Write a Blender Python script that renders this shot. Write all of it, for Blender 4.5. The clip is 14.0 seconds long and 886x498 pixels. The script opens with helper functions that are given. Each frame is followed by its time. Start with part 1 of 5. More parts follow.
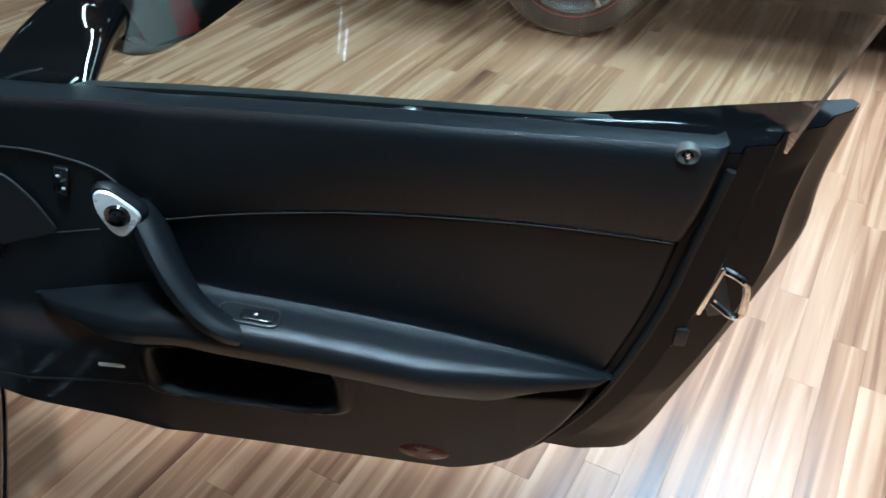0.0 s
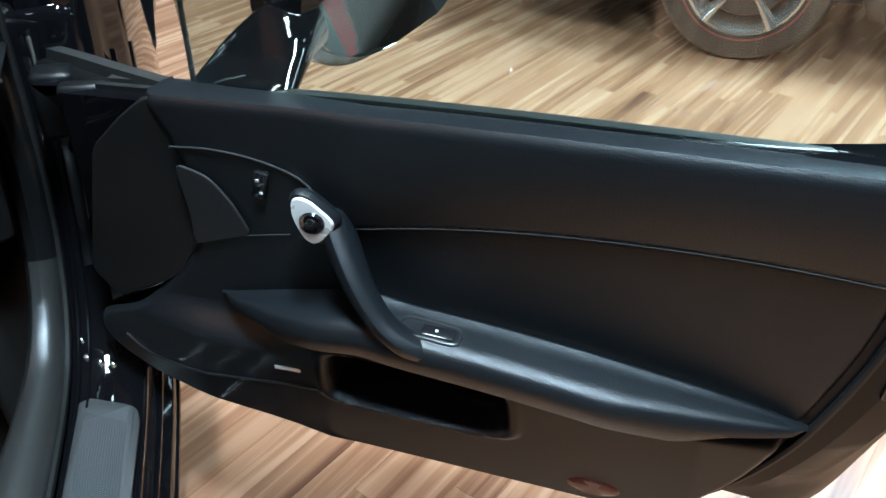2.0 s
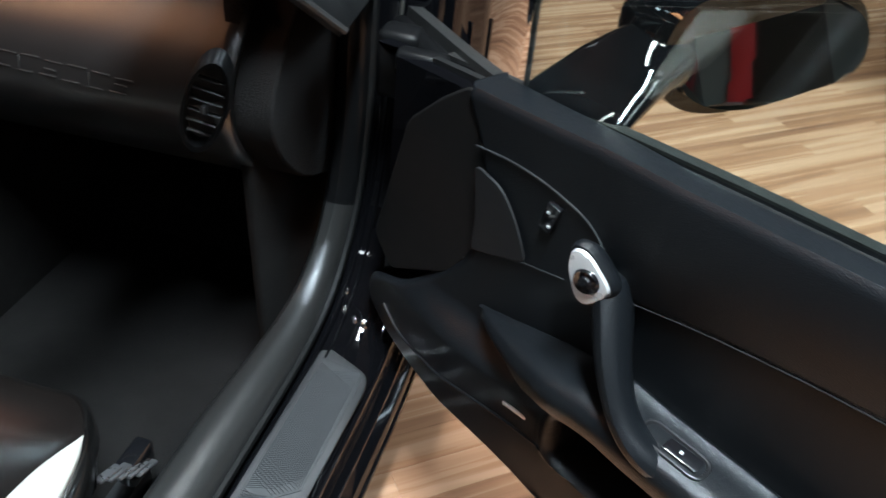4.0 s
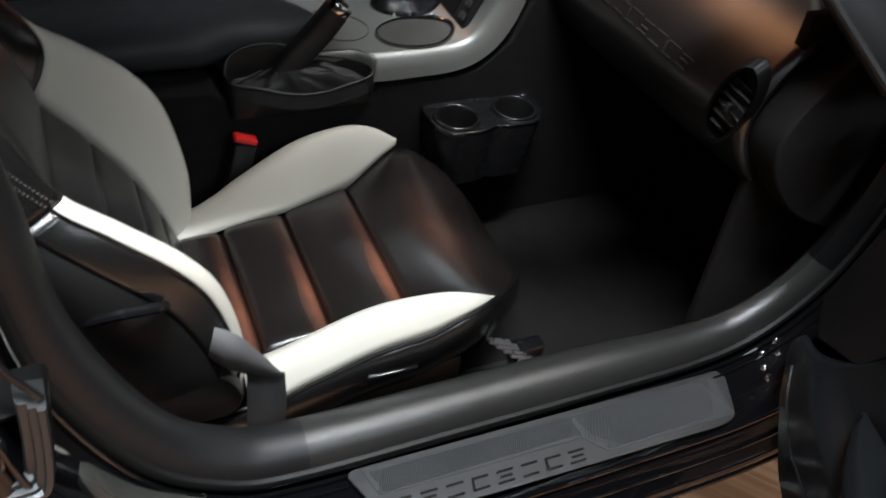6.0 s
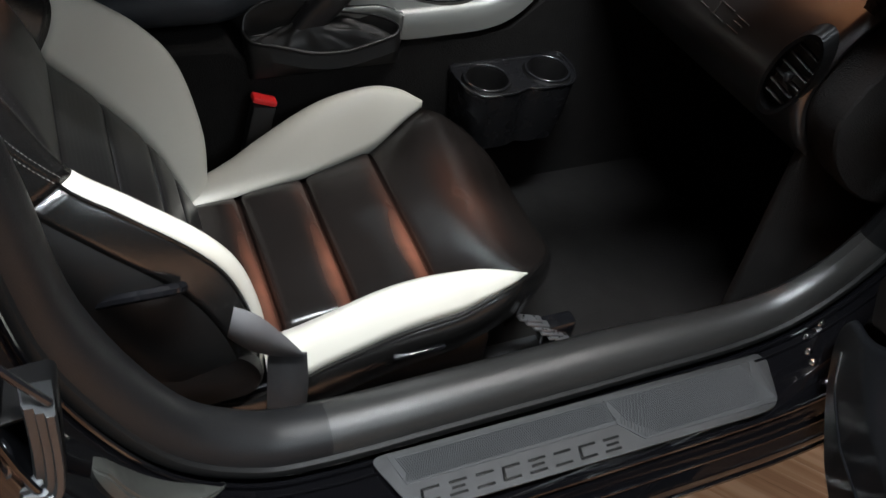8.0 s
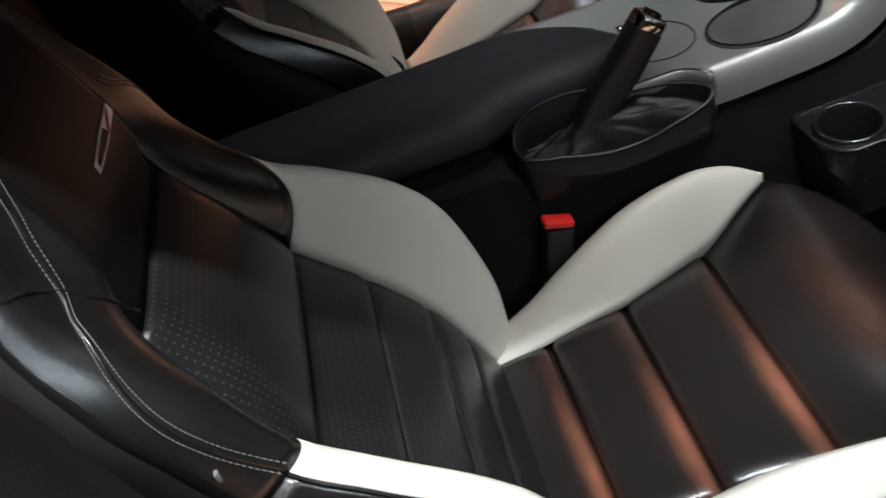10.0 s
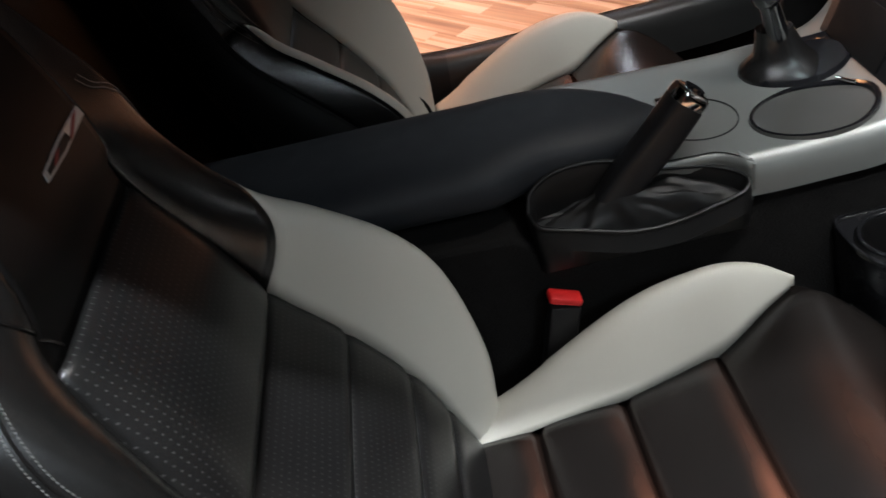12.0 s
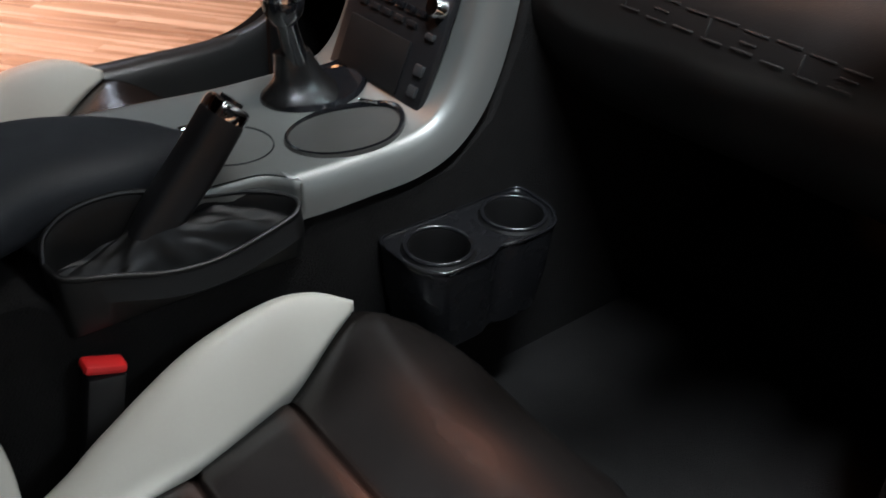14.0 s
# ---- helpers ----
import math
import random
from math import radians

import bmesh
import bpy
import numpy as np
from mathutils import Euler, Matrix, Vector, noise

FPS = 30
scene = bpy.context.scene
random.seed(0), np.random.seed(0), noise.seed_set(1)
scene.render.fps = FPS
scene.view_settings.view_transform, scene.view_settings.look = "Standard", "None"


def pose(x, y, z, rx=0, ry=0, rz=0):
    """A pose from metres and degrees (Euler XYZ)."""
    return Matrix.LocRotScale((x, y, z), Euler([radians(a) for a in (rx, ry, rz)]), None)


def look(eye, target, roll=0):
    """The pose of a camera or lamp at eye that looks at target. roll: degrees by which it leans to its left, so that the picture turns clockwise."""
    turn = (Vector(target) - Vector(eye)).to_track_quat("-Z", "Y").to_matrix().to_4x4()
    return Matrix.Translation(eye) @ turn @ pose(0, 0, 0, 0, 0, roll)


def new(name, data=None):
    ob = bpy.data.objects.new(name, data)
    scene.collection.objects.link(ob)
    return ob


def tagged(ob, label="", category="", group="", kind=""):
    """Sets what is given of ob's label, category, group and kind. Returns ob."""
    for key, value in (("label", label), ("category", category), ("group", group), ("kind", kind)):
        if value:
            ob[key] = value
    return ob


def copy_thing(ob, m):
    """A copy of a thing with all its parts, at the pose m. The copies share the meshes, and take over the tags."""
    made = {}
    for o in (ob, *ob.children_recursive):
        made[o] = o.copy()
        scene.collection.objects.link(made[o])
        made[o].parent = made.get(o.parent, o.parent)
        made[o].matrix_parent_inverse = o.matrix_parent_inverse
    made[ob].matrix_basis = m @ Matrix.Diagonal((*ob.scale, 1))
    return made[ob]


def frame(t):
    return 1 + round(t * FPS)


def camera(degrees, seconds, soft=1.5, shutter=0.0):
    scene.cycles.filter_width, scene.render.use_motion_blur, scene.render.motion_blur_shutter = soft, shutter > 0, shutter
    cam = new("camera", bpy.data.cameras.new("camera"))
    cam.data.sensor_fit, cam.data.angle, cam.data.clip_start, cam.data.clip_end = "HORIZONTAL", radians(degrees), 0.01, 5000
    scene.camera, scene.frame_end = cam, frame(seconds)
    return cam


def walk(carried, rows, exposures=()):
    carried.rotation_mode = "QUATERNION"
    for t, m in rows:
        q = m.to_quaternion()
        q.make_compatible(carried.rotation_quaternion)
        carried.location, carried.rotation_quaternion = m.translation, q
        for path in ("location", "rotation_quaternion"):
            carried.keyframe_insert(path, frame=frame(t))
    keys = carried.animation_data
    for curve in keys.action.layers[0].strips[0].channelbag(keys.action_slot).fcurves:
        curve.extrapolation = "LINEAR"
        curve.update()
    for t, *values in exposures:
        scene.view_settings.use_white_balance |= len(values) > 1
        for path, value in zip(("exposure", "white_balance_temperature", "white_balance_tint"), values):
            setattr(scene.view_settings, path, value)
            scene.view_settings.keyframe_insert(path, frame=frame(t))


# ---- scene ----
cam = camera(54.6, 14.0, shutter=0.3)

PATH = [
    (0, (1.201, -0.478, 1.361), (1.839, 1.009, 0.185), 3.0),
    (0.5, (1.177, -0.467, 1.358), (1.747, 1.06, 0.199), 2.2),
    (1, (1.154, -0.456, 1.357), (1.664, 1.101, 0.21), 1.6),
    (1.5, (1.136, -0.441, 1.353), (1.584, 1.135, 0.205), 1.2),
    (2, (1.131, -0.426, 1.348), (1.503, 1.164, 0.194), 1.0),
    (2.2, (1.137, -0.423, 1.348), (1.466, 1.172, 0.186), 0.9),
    (4.3, (1.179, -0.242, 1.341), (0.69, 1.24, 0.09), 7.6),
    (4.5, (1.181, -0.231, 1.355), (0.585, 1.201, 0.093), 8.2),
    (5, (1.266, -0.228, 1.362), (0.278, 0.964, 0.096), 7.6),
    (5.5, (1.363, -0.244, 1.367), (0.123, 0.716, 0.126), 7.5),
    (6, (1.405, -0.248, 1.373), (0.095, 0.489, 0.053), 9.4),
    (6.5, (1.429, -0.239, 1.371), (0.153, 0.385, -0.037), 13.3),
    (7, (1.433, -0.237, 1.372), (0.163, 0.388, -0.041), 14.4),
    (7.2, (1.424, -0.243, 1.367), (0.158, 0.406, -0.039), 14.1),
    (9.3, (1.099, -0.207, 1.296), (-0.261, 0.202, -0.113), -6.1),
    (9.5, (1.072, -0.172, 1.279), (-0.341, 0.114, -0.108), -10.1),
    (10, (1.022, -0.1, 1.25), (-0.493, -0.157, -0.055), -22.2),
    (10.5, (0.989, -0.071, 1.245), (-0.56, -0.33, 0.006), -26.8),
    (11, (0.968, -0.065, 1.238), (-0.618, -0.296, 0.043), -23.9),
    (11.5, (0.959, -0.07, 1.231), (-0.646, -0.252, 0.052), -20.0),
    (12, (0.948, -0.069, 1.199), (-0.64, -0.144, -0.014), -14.7),
    (12.5, (0.92, -0.098, 1.139), (-0.589, 0.149, -0.151), -5.9),
    (13, (0.904, -0.114, 1.079), (-0.492, 0.401, -0.258), -2.2),
    (13.5, (0.861, -0.129, 1.077), (-0.441, 0.72, -0.181), 2.2),
    (14, (0.854, -0.123, 1.067), (-0.42, 0.932, -0.057), 2.9),
]
walk(cam, [(t, look(e, g, r)) for t, e, g, r in PATH], exposures=[(0.0, 0.12, 4950, -6), (1.0, 0.52, 5050, -5), (2.2, 0.75, 5350, -2), (4.3, 0.45, 6000, 6), (6.0, 0.0, 6500, 12), (9.6, 0.05, 6500, 12), (10.4, 0.25, 6400, 11), (11.5, 0.05, 6300, 10), (12.3, 0.05, 6500, 12), (13.1, 0.4, 6500, 12), (13.6, 0.35, 6500, 12), (14.0, 0.1, 6150, 10)])

# ---- light: a dim showroom with unseen lamp panels in the ceiling, placed by the light they give ----
world = bpy.data.worlds.new("showroom_air")
scene.world = world
world.use_nodes = True
world.node_tree.nodes["Background"].inputs[0].default_value = (0.5, 0.55, 0.6, 1)
world.node_tree.nodes["Background"].inputs[1].default_value = 0.02

CEILING = 3.6
LAMPS = [  # x, y, size x, size y, watts, beam in degrees, colour
    (1.35, -0.30, 0.16, 1.20, 95, 110, (0.88, 0.96, 1.0)), (4.3, 2.3, 2.0, 0.8, 175, 128, (0.80, 0.93, 1.0)),
    # x -3.6 is added for the cool sheen on the armrest
    (-2.7, 0.0, 0.5, 0.5, 46, 60, (0.78, 0.87, 1.0)), (-3.6, 0.9, 0.6, 0.6, 25, 150, (0.82, 0.92, 1.0)),
    (-2.1, -0.7, 0.8, 0.8, 50, 120, (1.0, 0.42, 0.20)), (0.8, 1.25, 0.12, 1.40, 38, 140, (1.0, 0.98, 0.94)),
    # x 3.3 is an added fill for the seat's inner bolster
    (3.3, -0.5, 0.6, 0.6, 14, 150, (0.94, 0.97, 1.0)), (6.5, 4.0, 0.8, 0.8, 26, 130, (0.86, 0.94, 1.0)), (0.6, 5.9, 1.8, 2.0, 45, 110, (0.88, 0.95, 1.0)),
]

# ---- materials ----
def mat(name, color, rough=0.5, metal=0.0, var=0.15, scale=8.0, bump=0.0, bump_scale=300.0, coat=0.0, rough_var=0.1, second=None, spec=0.5):
    """A surface with colour variation, uneven gloss and a fine relief, at real size."""
    m = bpy.data.materials.new(name)
    m.use_nodes = True
    nt = m.node_tree
    b = nt.nodes["Principled BSDF"]
    tc = nt.nodes.new("ShaderNodeTexCoord")
    n1 = nt.nodes.new("ShaderNodeTexNoise")
    n1.inputs["Scale"].default_value, n1.inputs["Detail"].default_value = scale, 6
    nt.links.new(tc.outputs["Object"], n1.inputs["Vector"])
    mix = nt.nodes.new("ShaderNodeMix")
    mix.data_type = "RGBA"
    c2 = second or [c * (1 - var) for c in color]
    c1 = color if second else [min(1, c * (1 + var)) for c in color]
    mix.inputs[6].default_value, mix.inputs[7].default_value = (*c1, 1), (*c2, 1)
    nt.links.new(n1.outputs["Fac"], mix.inputs[0])
    nt.links.new(mix.outputs[2], b.inputs["Base Color"])
    n2 = nt.nodes.new("ShaderNodeTexNoise")
    n2.inputs["Scale"].default_value, n2.inputs["Detail"].default_value = scale * 5, 4
    nt.links.new(tc.outputs["Object"], n2.inputs["Vector"])
    mr = nt.nodes.new("ShaderNodeMapRange")
    mr.inputs["To Min"].default_value, mr.inputs["To Max"].default_value = max(0.02, rough - rough_var), min(1, rough + rough_var)
    nt.links.new(n2.outputs["Fac"], mr.inputs["Value"])
    nt.links.new(mr.outputs[0], b.inputs["Roughness"])
    b.inputs["Metallic"].default_value = metal
    b.inputs["Coat Weight"].default_value = coat
    b.inputs["Coat Roughness"].default_value = 0.03
    b.inputs["Specular IOR Level"].default_value = spec
    if bump:
        v = nt.nodes.new("ShaderNodeTexVoronoi")
        v.inputs["Scale"].default_value = bump_scale
        nt.links.new(tc.outputs["Object"], v.inputs["Vector"])
        bp = nt.nodes.new("ShaderNodeBump")
        bp.inputs["Strength"].default_value, bp.inputs["Distance"].default_value = bump, 0.001
        nt.links.new(v.outputs["Distance"], bp.inputs["Height"])
        nt.links.new(bp.outputs["Normal"], b.inputs["Normal"])
    return m


def perforated(name, color, rough):
    """Leather punched with rows of tiny holes."""
    m = mat(name, color, rough, bump=0.06, bump_scale=700, rough_var=0.03)
    nt = m.node_tree
    b = nt.nodes["Principled BSDF"]
    tc = nt.nodes.new("ShaderNodeTexCoord")
    v = nt.nodes.new("ShaderNodeTexVoronoi")
    v.inputs["Scale"].default_value, v.inputs["Randomness"].default_value = 150, 0.0
    mp = nt.nodes.new("ShaderNodeMapping")
    mp.inputs["Scale"].default_value = (1, 0.0, 1)
    nt.links.new(tc.outputs["Object"], mp.inputs["Vector"])
    nt.links.new(mp.outputs[0], v.inputs["Vector"])
    cr = nt.nodes.new("ShaderNodeMapRange")
    cr.inputs["From Min"].default_value, cr.inputs["From Max"].default_value = 0.09, 0.15
    cr.inputs["To Min"].default_value, cr.inputs["To Max"].default_value = 1.0, 0.0
    nt.links.new(v.outputs["Distance"], cr.inputs["Value"])
    mix = nt.nodes.new("ShaderNodeMix")
    mix.data_type = "RGBA"
    old = b.inputs["Base Color"].links[0].from_socket
    nt.links.new(cr.outputs[0], mix.inputs[0])
    nt.links.new(old, mix.inputs[6])
    mix.inputs[7].default_value = (0.06, 0.06, 0.058, 1)
    nt.links.new(mix.outputs[2], b.inputs["Base Color"])
    return m


def wood(name, per_island):
    """Laminate strips, each with its own shade and a long grain."""
    m = bpy.data.materials.new(name)
    m.use_nodes = True
    nt = m.node_tree
    b = nt.nodes["Principled BSDF"]
    if per_island:
        rnd = nt.nodes.new("ShaderNodeNewGeometry").outputs["Random Per Island"]
    else:
        rnd = nt.nodes.new("ShaderNodeObjectInfo").outputs["Random"]
    geo = nt.nodes.new("ShaderNodeNewGeometry")
    turn = nt.nodes.new("ShaderNodeVectorRotate")
    turn.rotation_type = "Z_AXIS"
    turn.inputs["Angle"].default_value = -radians(PLANK_TURN)
    nt.links.new(geo.outputs["Position"], turn.inputs["Vector"])
    off = nt.nodes.new("ShaderNodeVectorMath")
    off.operation = "MULTIPLY_ADD"
    nt.links.new(rnd, off.inputs[0])
    off.inputs[1].default_value = (37, 91, 13)
    nt.links.new(turn.outputs[0], off.inputs[2])
    mp = nt.nodes.new("ShaderNodeMapping")
    mp.inputs["Scale"].default_value = (0.75, 22, 1)
    nt.links.new(off.outputs[0], mp.inputs["Vector"])
    n = nt.nodes.new("ShaderNodeTexNoise")
    n.inputs["Scale"].default_value, n.inputs["Detail"].default_value, n.inputs["Distortion"].default_value = 1.15, 4, 0.8
    nt.links.new(mp.outputs[0], n.inputs["Vector"])
    b.inputs["Specular IOR Level"].default_value = 0.22
    ramp = nt.nodes.new("ShaderNodeValToRGB")
    els = ramp.color_ramp.elements
    els[0].position, els[0].color = 0.20, (0.115, 0.047, 0.026, 1)
    els[1].position, els[1].color = 0.80, (0.550, 0.320, 0.195, 1)
    e = els.new(0.5)
    e.color = (0.360, 0.178, 0.096, 1)
    mul = nt.nodes.new("ShaderNodeMath")
    mul.operation = "MULTIPLY_ADD"
    nt.links.new(rnd, mul.inputs[0])
    mul.inputs[1].default_value, mul.inputs[2].default_value = 0.17, -0.085
    add = nt.nodes.new("ShaderNodeMath")
    add.operation = "ADD"
    wide = nt.nodes.new("ShaderNodeTexNoise")
    wide.inputs["Scale"].default_value, wide.inputs["Detail"].default_value, wide.inputs["Distortion"].default_value = 0.55, 4, 0.8
    nt.links.new(mp.outputs[0], wide.inputs["Vector"])
    both = nt.nodes.new("ShaderNodeMath")
    both.operation = "MULTIPLY_ADD"
    nt.links.new(wide.outputs["Fac"], both.inputs[0])
    both.inputs[1].default_value = 0.62
    nt.links.new(n.outputs["Fac"], both.inputs[2])
    less = nt.nodes.new("ShaderNodeMath")
    less.operation = "SUBTRACT"
    nt.links.new(both.outputs[0], less.inputs[0])
    less.inputs[1].default_value = 0.29
    nt.links.new(less.outputs[0], add.inputs[0])
    nt.links.new(mul.outputs[0], add.inputs[1])
    nt.links.new(add.outputs[0], ramp.inputs["Fac"])
    nt.links.new(ramp.outputs["Color"], b.inputs["Base Color"])
    mr = nt.nodes.new("ShaderNodeMapRange")
    mr.inputs["To Min"].default_value, mr.inputs["To Max"].default_value = 0.20, 0.34
    nt.links.new(n.outputs["Fac"], mr.inputs["Value"])
    nt.links.new(mr.outputs[0], b.inputs["Roughness"])
    bp = nt.nodes.new("ShaderNodeBump")
    bp.inputs["Strength"].default_value, bp.inputs["Distance"].default_value = 0.12, 0.001
    nt.links.new(n.outputs["Fac"], bp.inputs["Height"])
    nt.links.new(bp.outputs["Normal"], b.inputs["Normal"])
    return m


def glow(name, color, strength):
    m = bpy.data.materials.new(name)
    m.use_nodes = True
    b = m.node_tree.nodes["Principled BSDF"]
    b.inputs["Base Color"].default_value = (*color, 1)
    b.inputs["Emission Color"].default_value = (*color, 1)
    b.inputs["Emission Strength"].default_value = strength
    return m


def glass(name, color=(0.92, 0.97, 0.96), rough=0.0):
    m = bpy.data.materials.new(name)
    m.use_nodes = True
    nt = m.node_tree
    nt.nodes.remove(nt.nodes["Principled BSDF"])
    out = nt.nodes["Material Output"]
    tr = nt.nodes.new("ShaderNodeBsdfTransparent")
    tr.inputs["Color"].default_value = (*color, 1)
    gl = nt.nodes.new("ShaderNodeBsdfGlossy")
    gl.inputs["Roughness"].default_value = 0.02
    lw = nt.nodes.new("ShaderNodeLayerWeight")
    lw.inputs["Blend"].default_value = 0.5
    pw = nt.nodes.new("ShaderNodeMath")
    pw.operation = "POWER"
    nt.links.new(lw.outputs["Facing"], pw.inputs[0])
    pw.inputs[1].default_value = 4.0
    fr = nt.nodes.new("ShaderNodeMath")
    fr.operation = "MULTIPLY_ADD"
    nt.links.new(pw.outputs[0], fr.inputs[0])
    fr.inputs[1].default_value, fr.inputs[2].default_value = 0.6, 0.05
    mx = nt.nodes.new("ShaderNodeMixShader")
    nt.links.new(fr.outputs[0], mx.inputs[0])
    nt.links.new(tr.outputs[0], mx.inputs[1])
    nt.links.new(gl.outputs[0], mx.inputs[2])
    nt.links.new(mx.outputs[0], out.inputs["Surface"])
    return m


def streaked_leather(name, ribs, patch):
    """Black leather with brown along the front of each rib and in one patch at the seat's front."""
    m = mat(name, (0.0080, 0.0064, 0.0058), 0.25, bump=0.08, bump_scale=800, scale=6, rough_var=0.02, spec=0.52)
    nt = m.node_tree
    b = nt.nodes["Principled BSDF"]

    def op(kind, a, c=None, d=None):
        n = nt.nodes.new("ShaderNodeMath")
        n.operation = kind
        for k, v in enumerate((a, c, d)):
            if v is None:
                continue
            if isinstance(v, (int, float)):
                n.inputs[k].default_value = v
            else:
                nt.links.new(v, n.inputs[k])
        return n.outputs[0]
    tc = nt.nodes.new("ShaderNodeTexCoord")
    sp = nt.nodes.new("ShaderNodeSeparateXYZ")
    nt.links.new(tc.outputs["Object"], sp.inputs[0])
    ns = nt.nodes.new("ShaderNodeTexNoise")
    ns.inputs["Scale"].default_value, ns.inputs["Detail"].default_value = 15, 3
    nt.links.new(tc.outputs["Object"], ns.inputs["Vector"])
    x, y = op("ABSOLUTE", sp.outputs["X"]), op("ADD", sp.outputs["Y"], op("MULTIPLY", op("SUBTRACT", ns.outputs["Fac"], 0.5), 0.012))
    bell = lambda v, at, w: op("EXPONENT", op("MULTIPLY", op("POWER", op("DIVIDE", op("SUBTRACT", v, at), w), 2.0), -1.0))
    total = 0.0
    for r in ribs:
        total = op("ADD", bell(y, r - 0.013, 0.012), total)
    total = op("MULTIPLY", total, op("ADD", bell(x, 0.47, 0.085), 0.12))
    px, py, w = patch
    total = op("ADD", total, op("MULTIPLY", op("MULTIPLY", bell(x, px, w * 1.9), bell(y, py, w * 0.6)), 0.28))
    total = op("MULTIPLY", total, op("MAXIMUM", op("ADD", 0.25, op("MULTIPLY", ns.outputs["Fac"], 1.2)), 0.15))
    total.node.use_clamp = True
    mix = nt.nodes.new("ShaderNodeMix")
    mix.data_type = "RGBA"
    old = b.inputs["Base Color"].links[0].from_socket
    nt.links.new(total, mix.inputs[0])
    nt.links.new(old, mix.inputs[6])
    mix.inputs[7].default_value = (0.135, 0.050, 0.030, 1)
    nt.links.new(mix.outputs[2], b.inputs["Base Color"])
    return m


PLANK_TURN = 40.0
M_WOOD = wood("laminate_wood", False)
M_WOOD_REST = wood("laminate_wood_joined", True)
M_PAINT = mat("black_car_paint", (0.0022, 0.0022, 0.0027), 0.12, coat=1.0, rough_var=0.03, var=0.1, spec=0.01)
M_VINYL = mat("black_grained_vinyl", (0.0046, 0.0054, 0.0065), 0.33, bump=0.32, bump_scale=620, scale=5, rough_var=0.04, spec=0.28)
M_BOOT = mat("soft_black_leather_boot", (0.0040, 0.0037, 0.0036), 0.48, bump=0.08, bump_scale=700, scale=6, rough_var=0.04, spec=0.4)
M_INSERT = mat("black_soft_insert", (0.006, 0.006, 0.0066), 0.62, bump=0.2, bump_scale=700, scale=6, spec=0.3)
M_HEAD = mat("matt_black_leather", (0.0055, 0.0052, 0.0052), 0.42, bump=0.06, bump_scale=900, scale=6, rough_var=0.02, spec=0.10)
M_ZINC = mat("zinc_plated_steel", (0.30, 0.30, 0.31), 0.30, metal=0.8, var=0.1, scale=30)
M_PILLAR_GREY = mat("charcoal_pillar_cover", (0.0065, 0.0065, 0.0068), 0.5, bump=0.2, bump_scale=600, spec=0.35)
M_PLASTIC = mat("black_plastic", (0.008, 0.008, 0.0088), 0.36, bump=0.12, bump_scale=900, rough_var=0.05)
M_GLOSSP = mat("gloss_black_plastic", (0.006, 0.006, 0.007), 0.15, coat=0.4, rough_var=0.04)
M_SATIN = mat("satin_black_paint", (0.004, 0.004, 0.0042), 0.30, rough_var=0.05, var=0.2, spec=0.15)
M_RUBBER = mat("black_rubber", (0.0055, 0.0055, 0.0055), 0.5, bump=0.1, bump_scale=400, spec=0.25)
M_CARPET = mat("black_carpet", (0.0090, 0.0083, 0.0080), 0.95, bump=0.9, bump_scale=450, var=0.4, scale=30, spec=0.1)
M_LEATHER = mat("black_leather", (0.0060, 0.0056, 0.0054), 0.25, bump=0.10, bump_scale=800, scale=6, rough_var=0.02, spec=0.95)
M_SHELL = mat("black_seat_shell", (0.0045, 0.0042, 0.0042), 0.55, bump=0.15, bump_scale=700, scale=6, spec=0.22)
M_PERF = perforated("perforated_black_leather", (0.0090, 0.0084, 0.0083), 0.32)
M_LIGHT = mat("light_grey_leather", (0.56, 0.535, 0.47), 0.40, bump=0.12, bump_scale=700, var=0.05, scale=6, rough_var=0.03)
M_TRIM = mat("grey_vinyl_trim", (0.0155, 0.0152, 0.0146), 0.34, bump=0.25, bump_scale=600, var=0.2, scale=5)
M_SEAM = mat("black_panel_seam", (0.020, 0.021, 0.022), 0.4)
M_SILVER = mat("satin_silver_trim", (0.20, 0.205, 0.195), 0.42, metal=0.6, var=0.05, rough_var=0.04)
M_GLEAM = mat("jamb_gleam_grey", (0.030, 0.031, 0.028), 0.34, var=0.12, scale=20, spec=0.5)
M_CHROME = mat("bright_chrome", (0.85, 0.86, 0.86), 0.08, metal=1.0, var=0.03, rough_var=0.04)
M_ALLOY = mat("polished_alloy", (0.74, 0.76, 0.78), 0.14, metal=0.85, var=0.05, rough_var=0.05)
M_DASH = mat("black_grained_dash_vinyl", (0.0105, 0.0092, 0.0088), 0.31, bump=0.10, bump_scale=700, scale=5, rough_var=0.03, spec=1.0)
M_STEEL = mat("brushed_steel_plate", (0.092, 0.095, 0.099), 0.37, metal=0.9, var=0.1, scale=20)
M_DARKSTEEL = mat("dark_etched_plate", (0.06, 0.063, 0.066), 0.42, metal=0.7, var=0.15, scale=30)
M_BEZEL = mat("white_silver_bezel", (0.75, 0.77, 0.78), 0.3, metal=0.55, var=0.04)
M_RED = mat("red_plastic", (0.62, 0.02, 0.02), 0.4, var=0.1)
M_REFLECT = mat("dark_red_reflector", (0.040, 0.007, 0.005), 0.25, var=0.2)
M_THREAD_RED = mat("dark_red_thread", (0.22, 0.02, 0.02), 0.6)
M_CLOTH = mat("blue_black_armrest_vinyl", (0.0115, 0.0135, 0.017), 0.62, bump=0.15, bump_scale=700, scale=6, spec=0.35)
M_STITCH = mat("pale_thread", (0.13, 0.13, 0.125), 0.7, var=0.1)
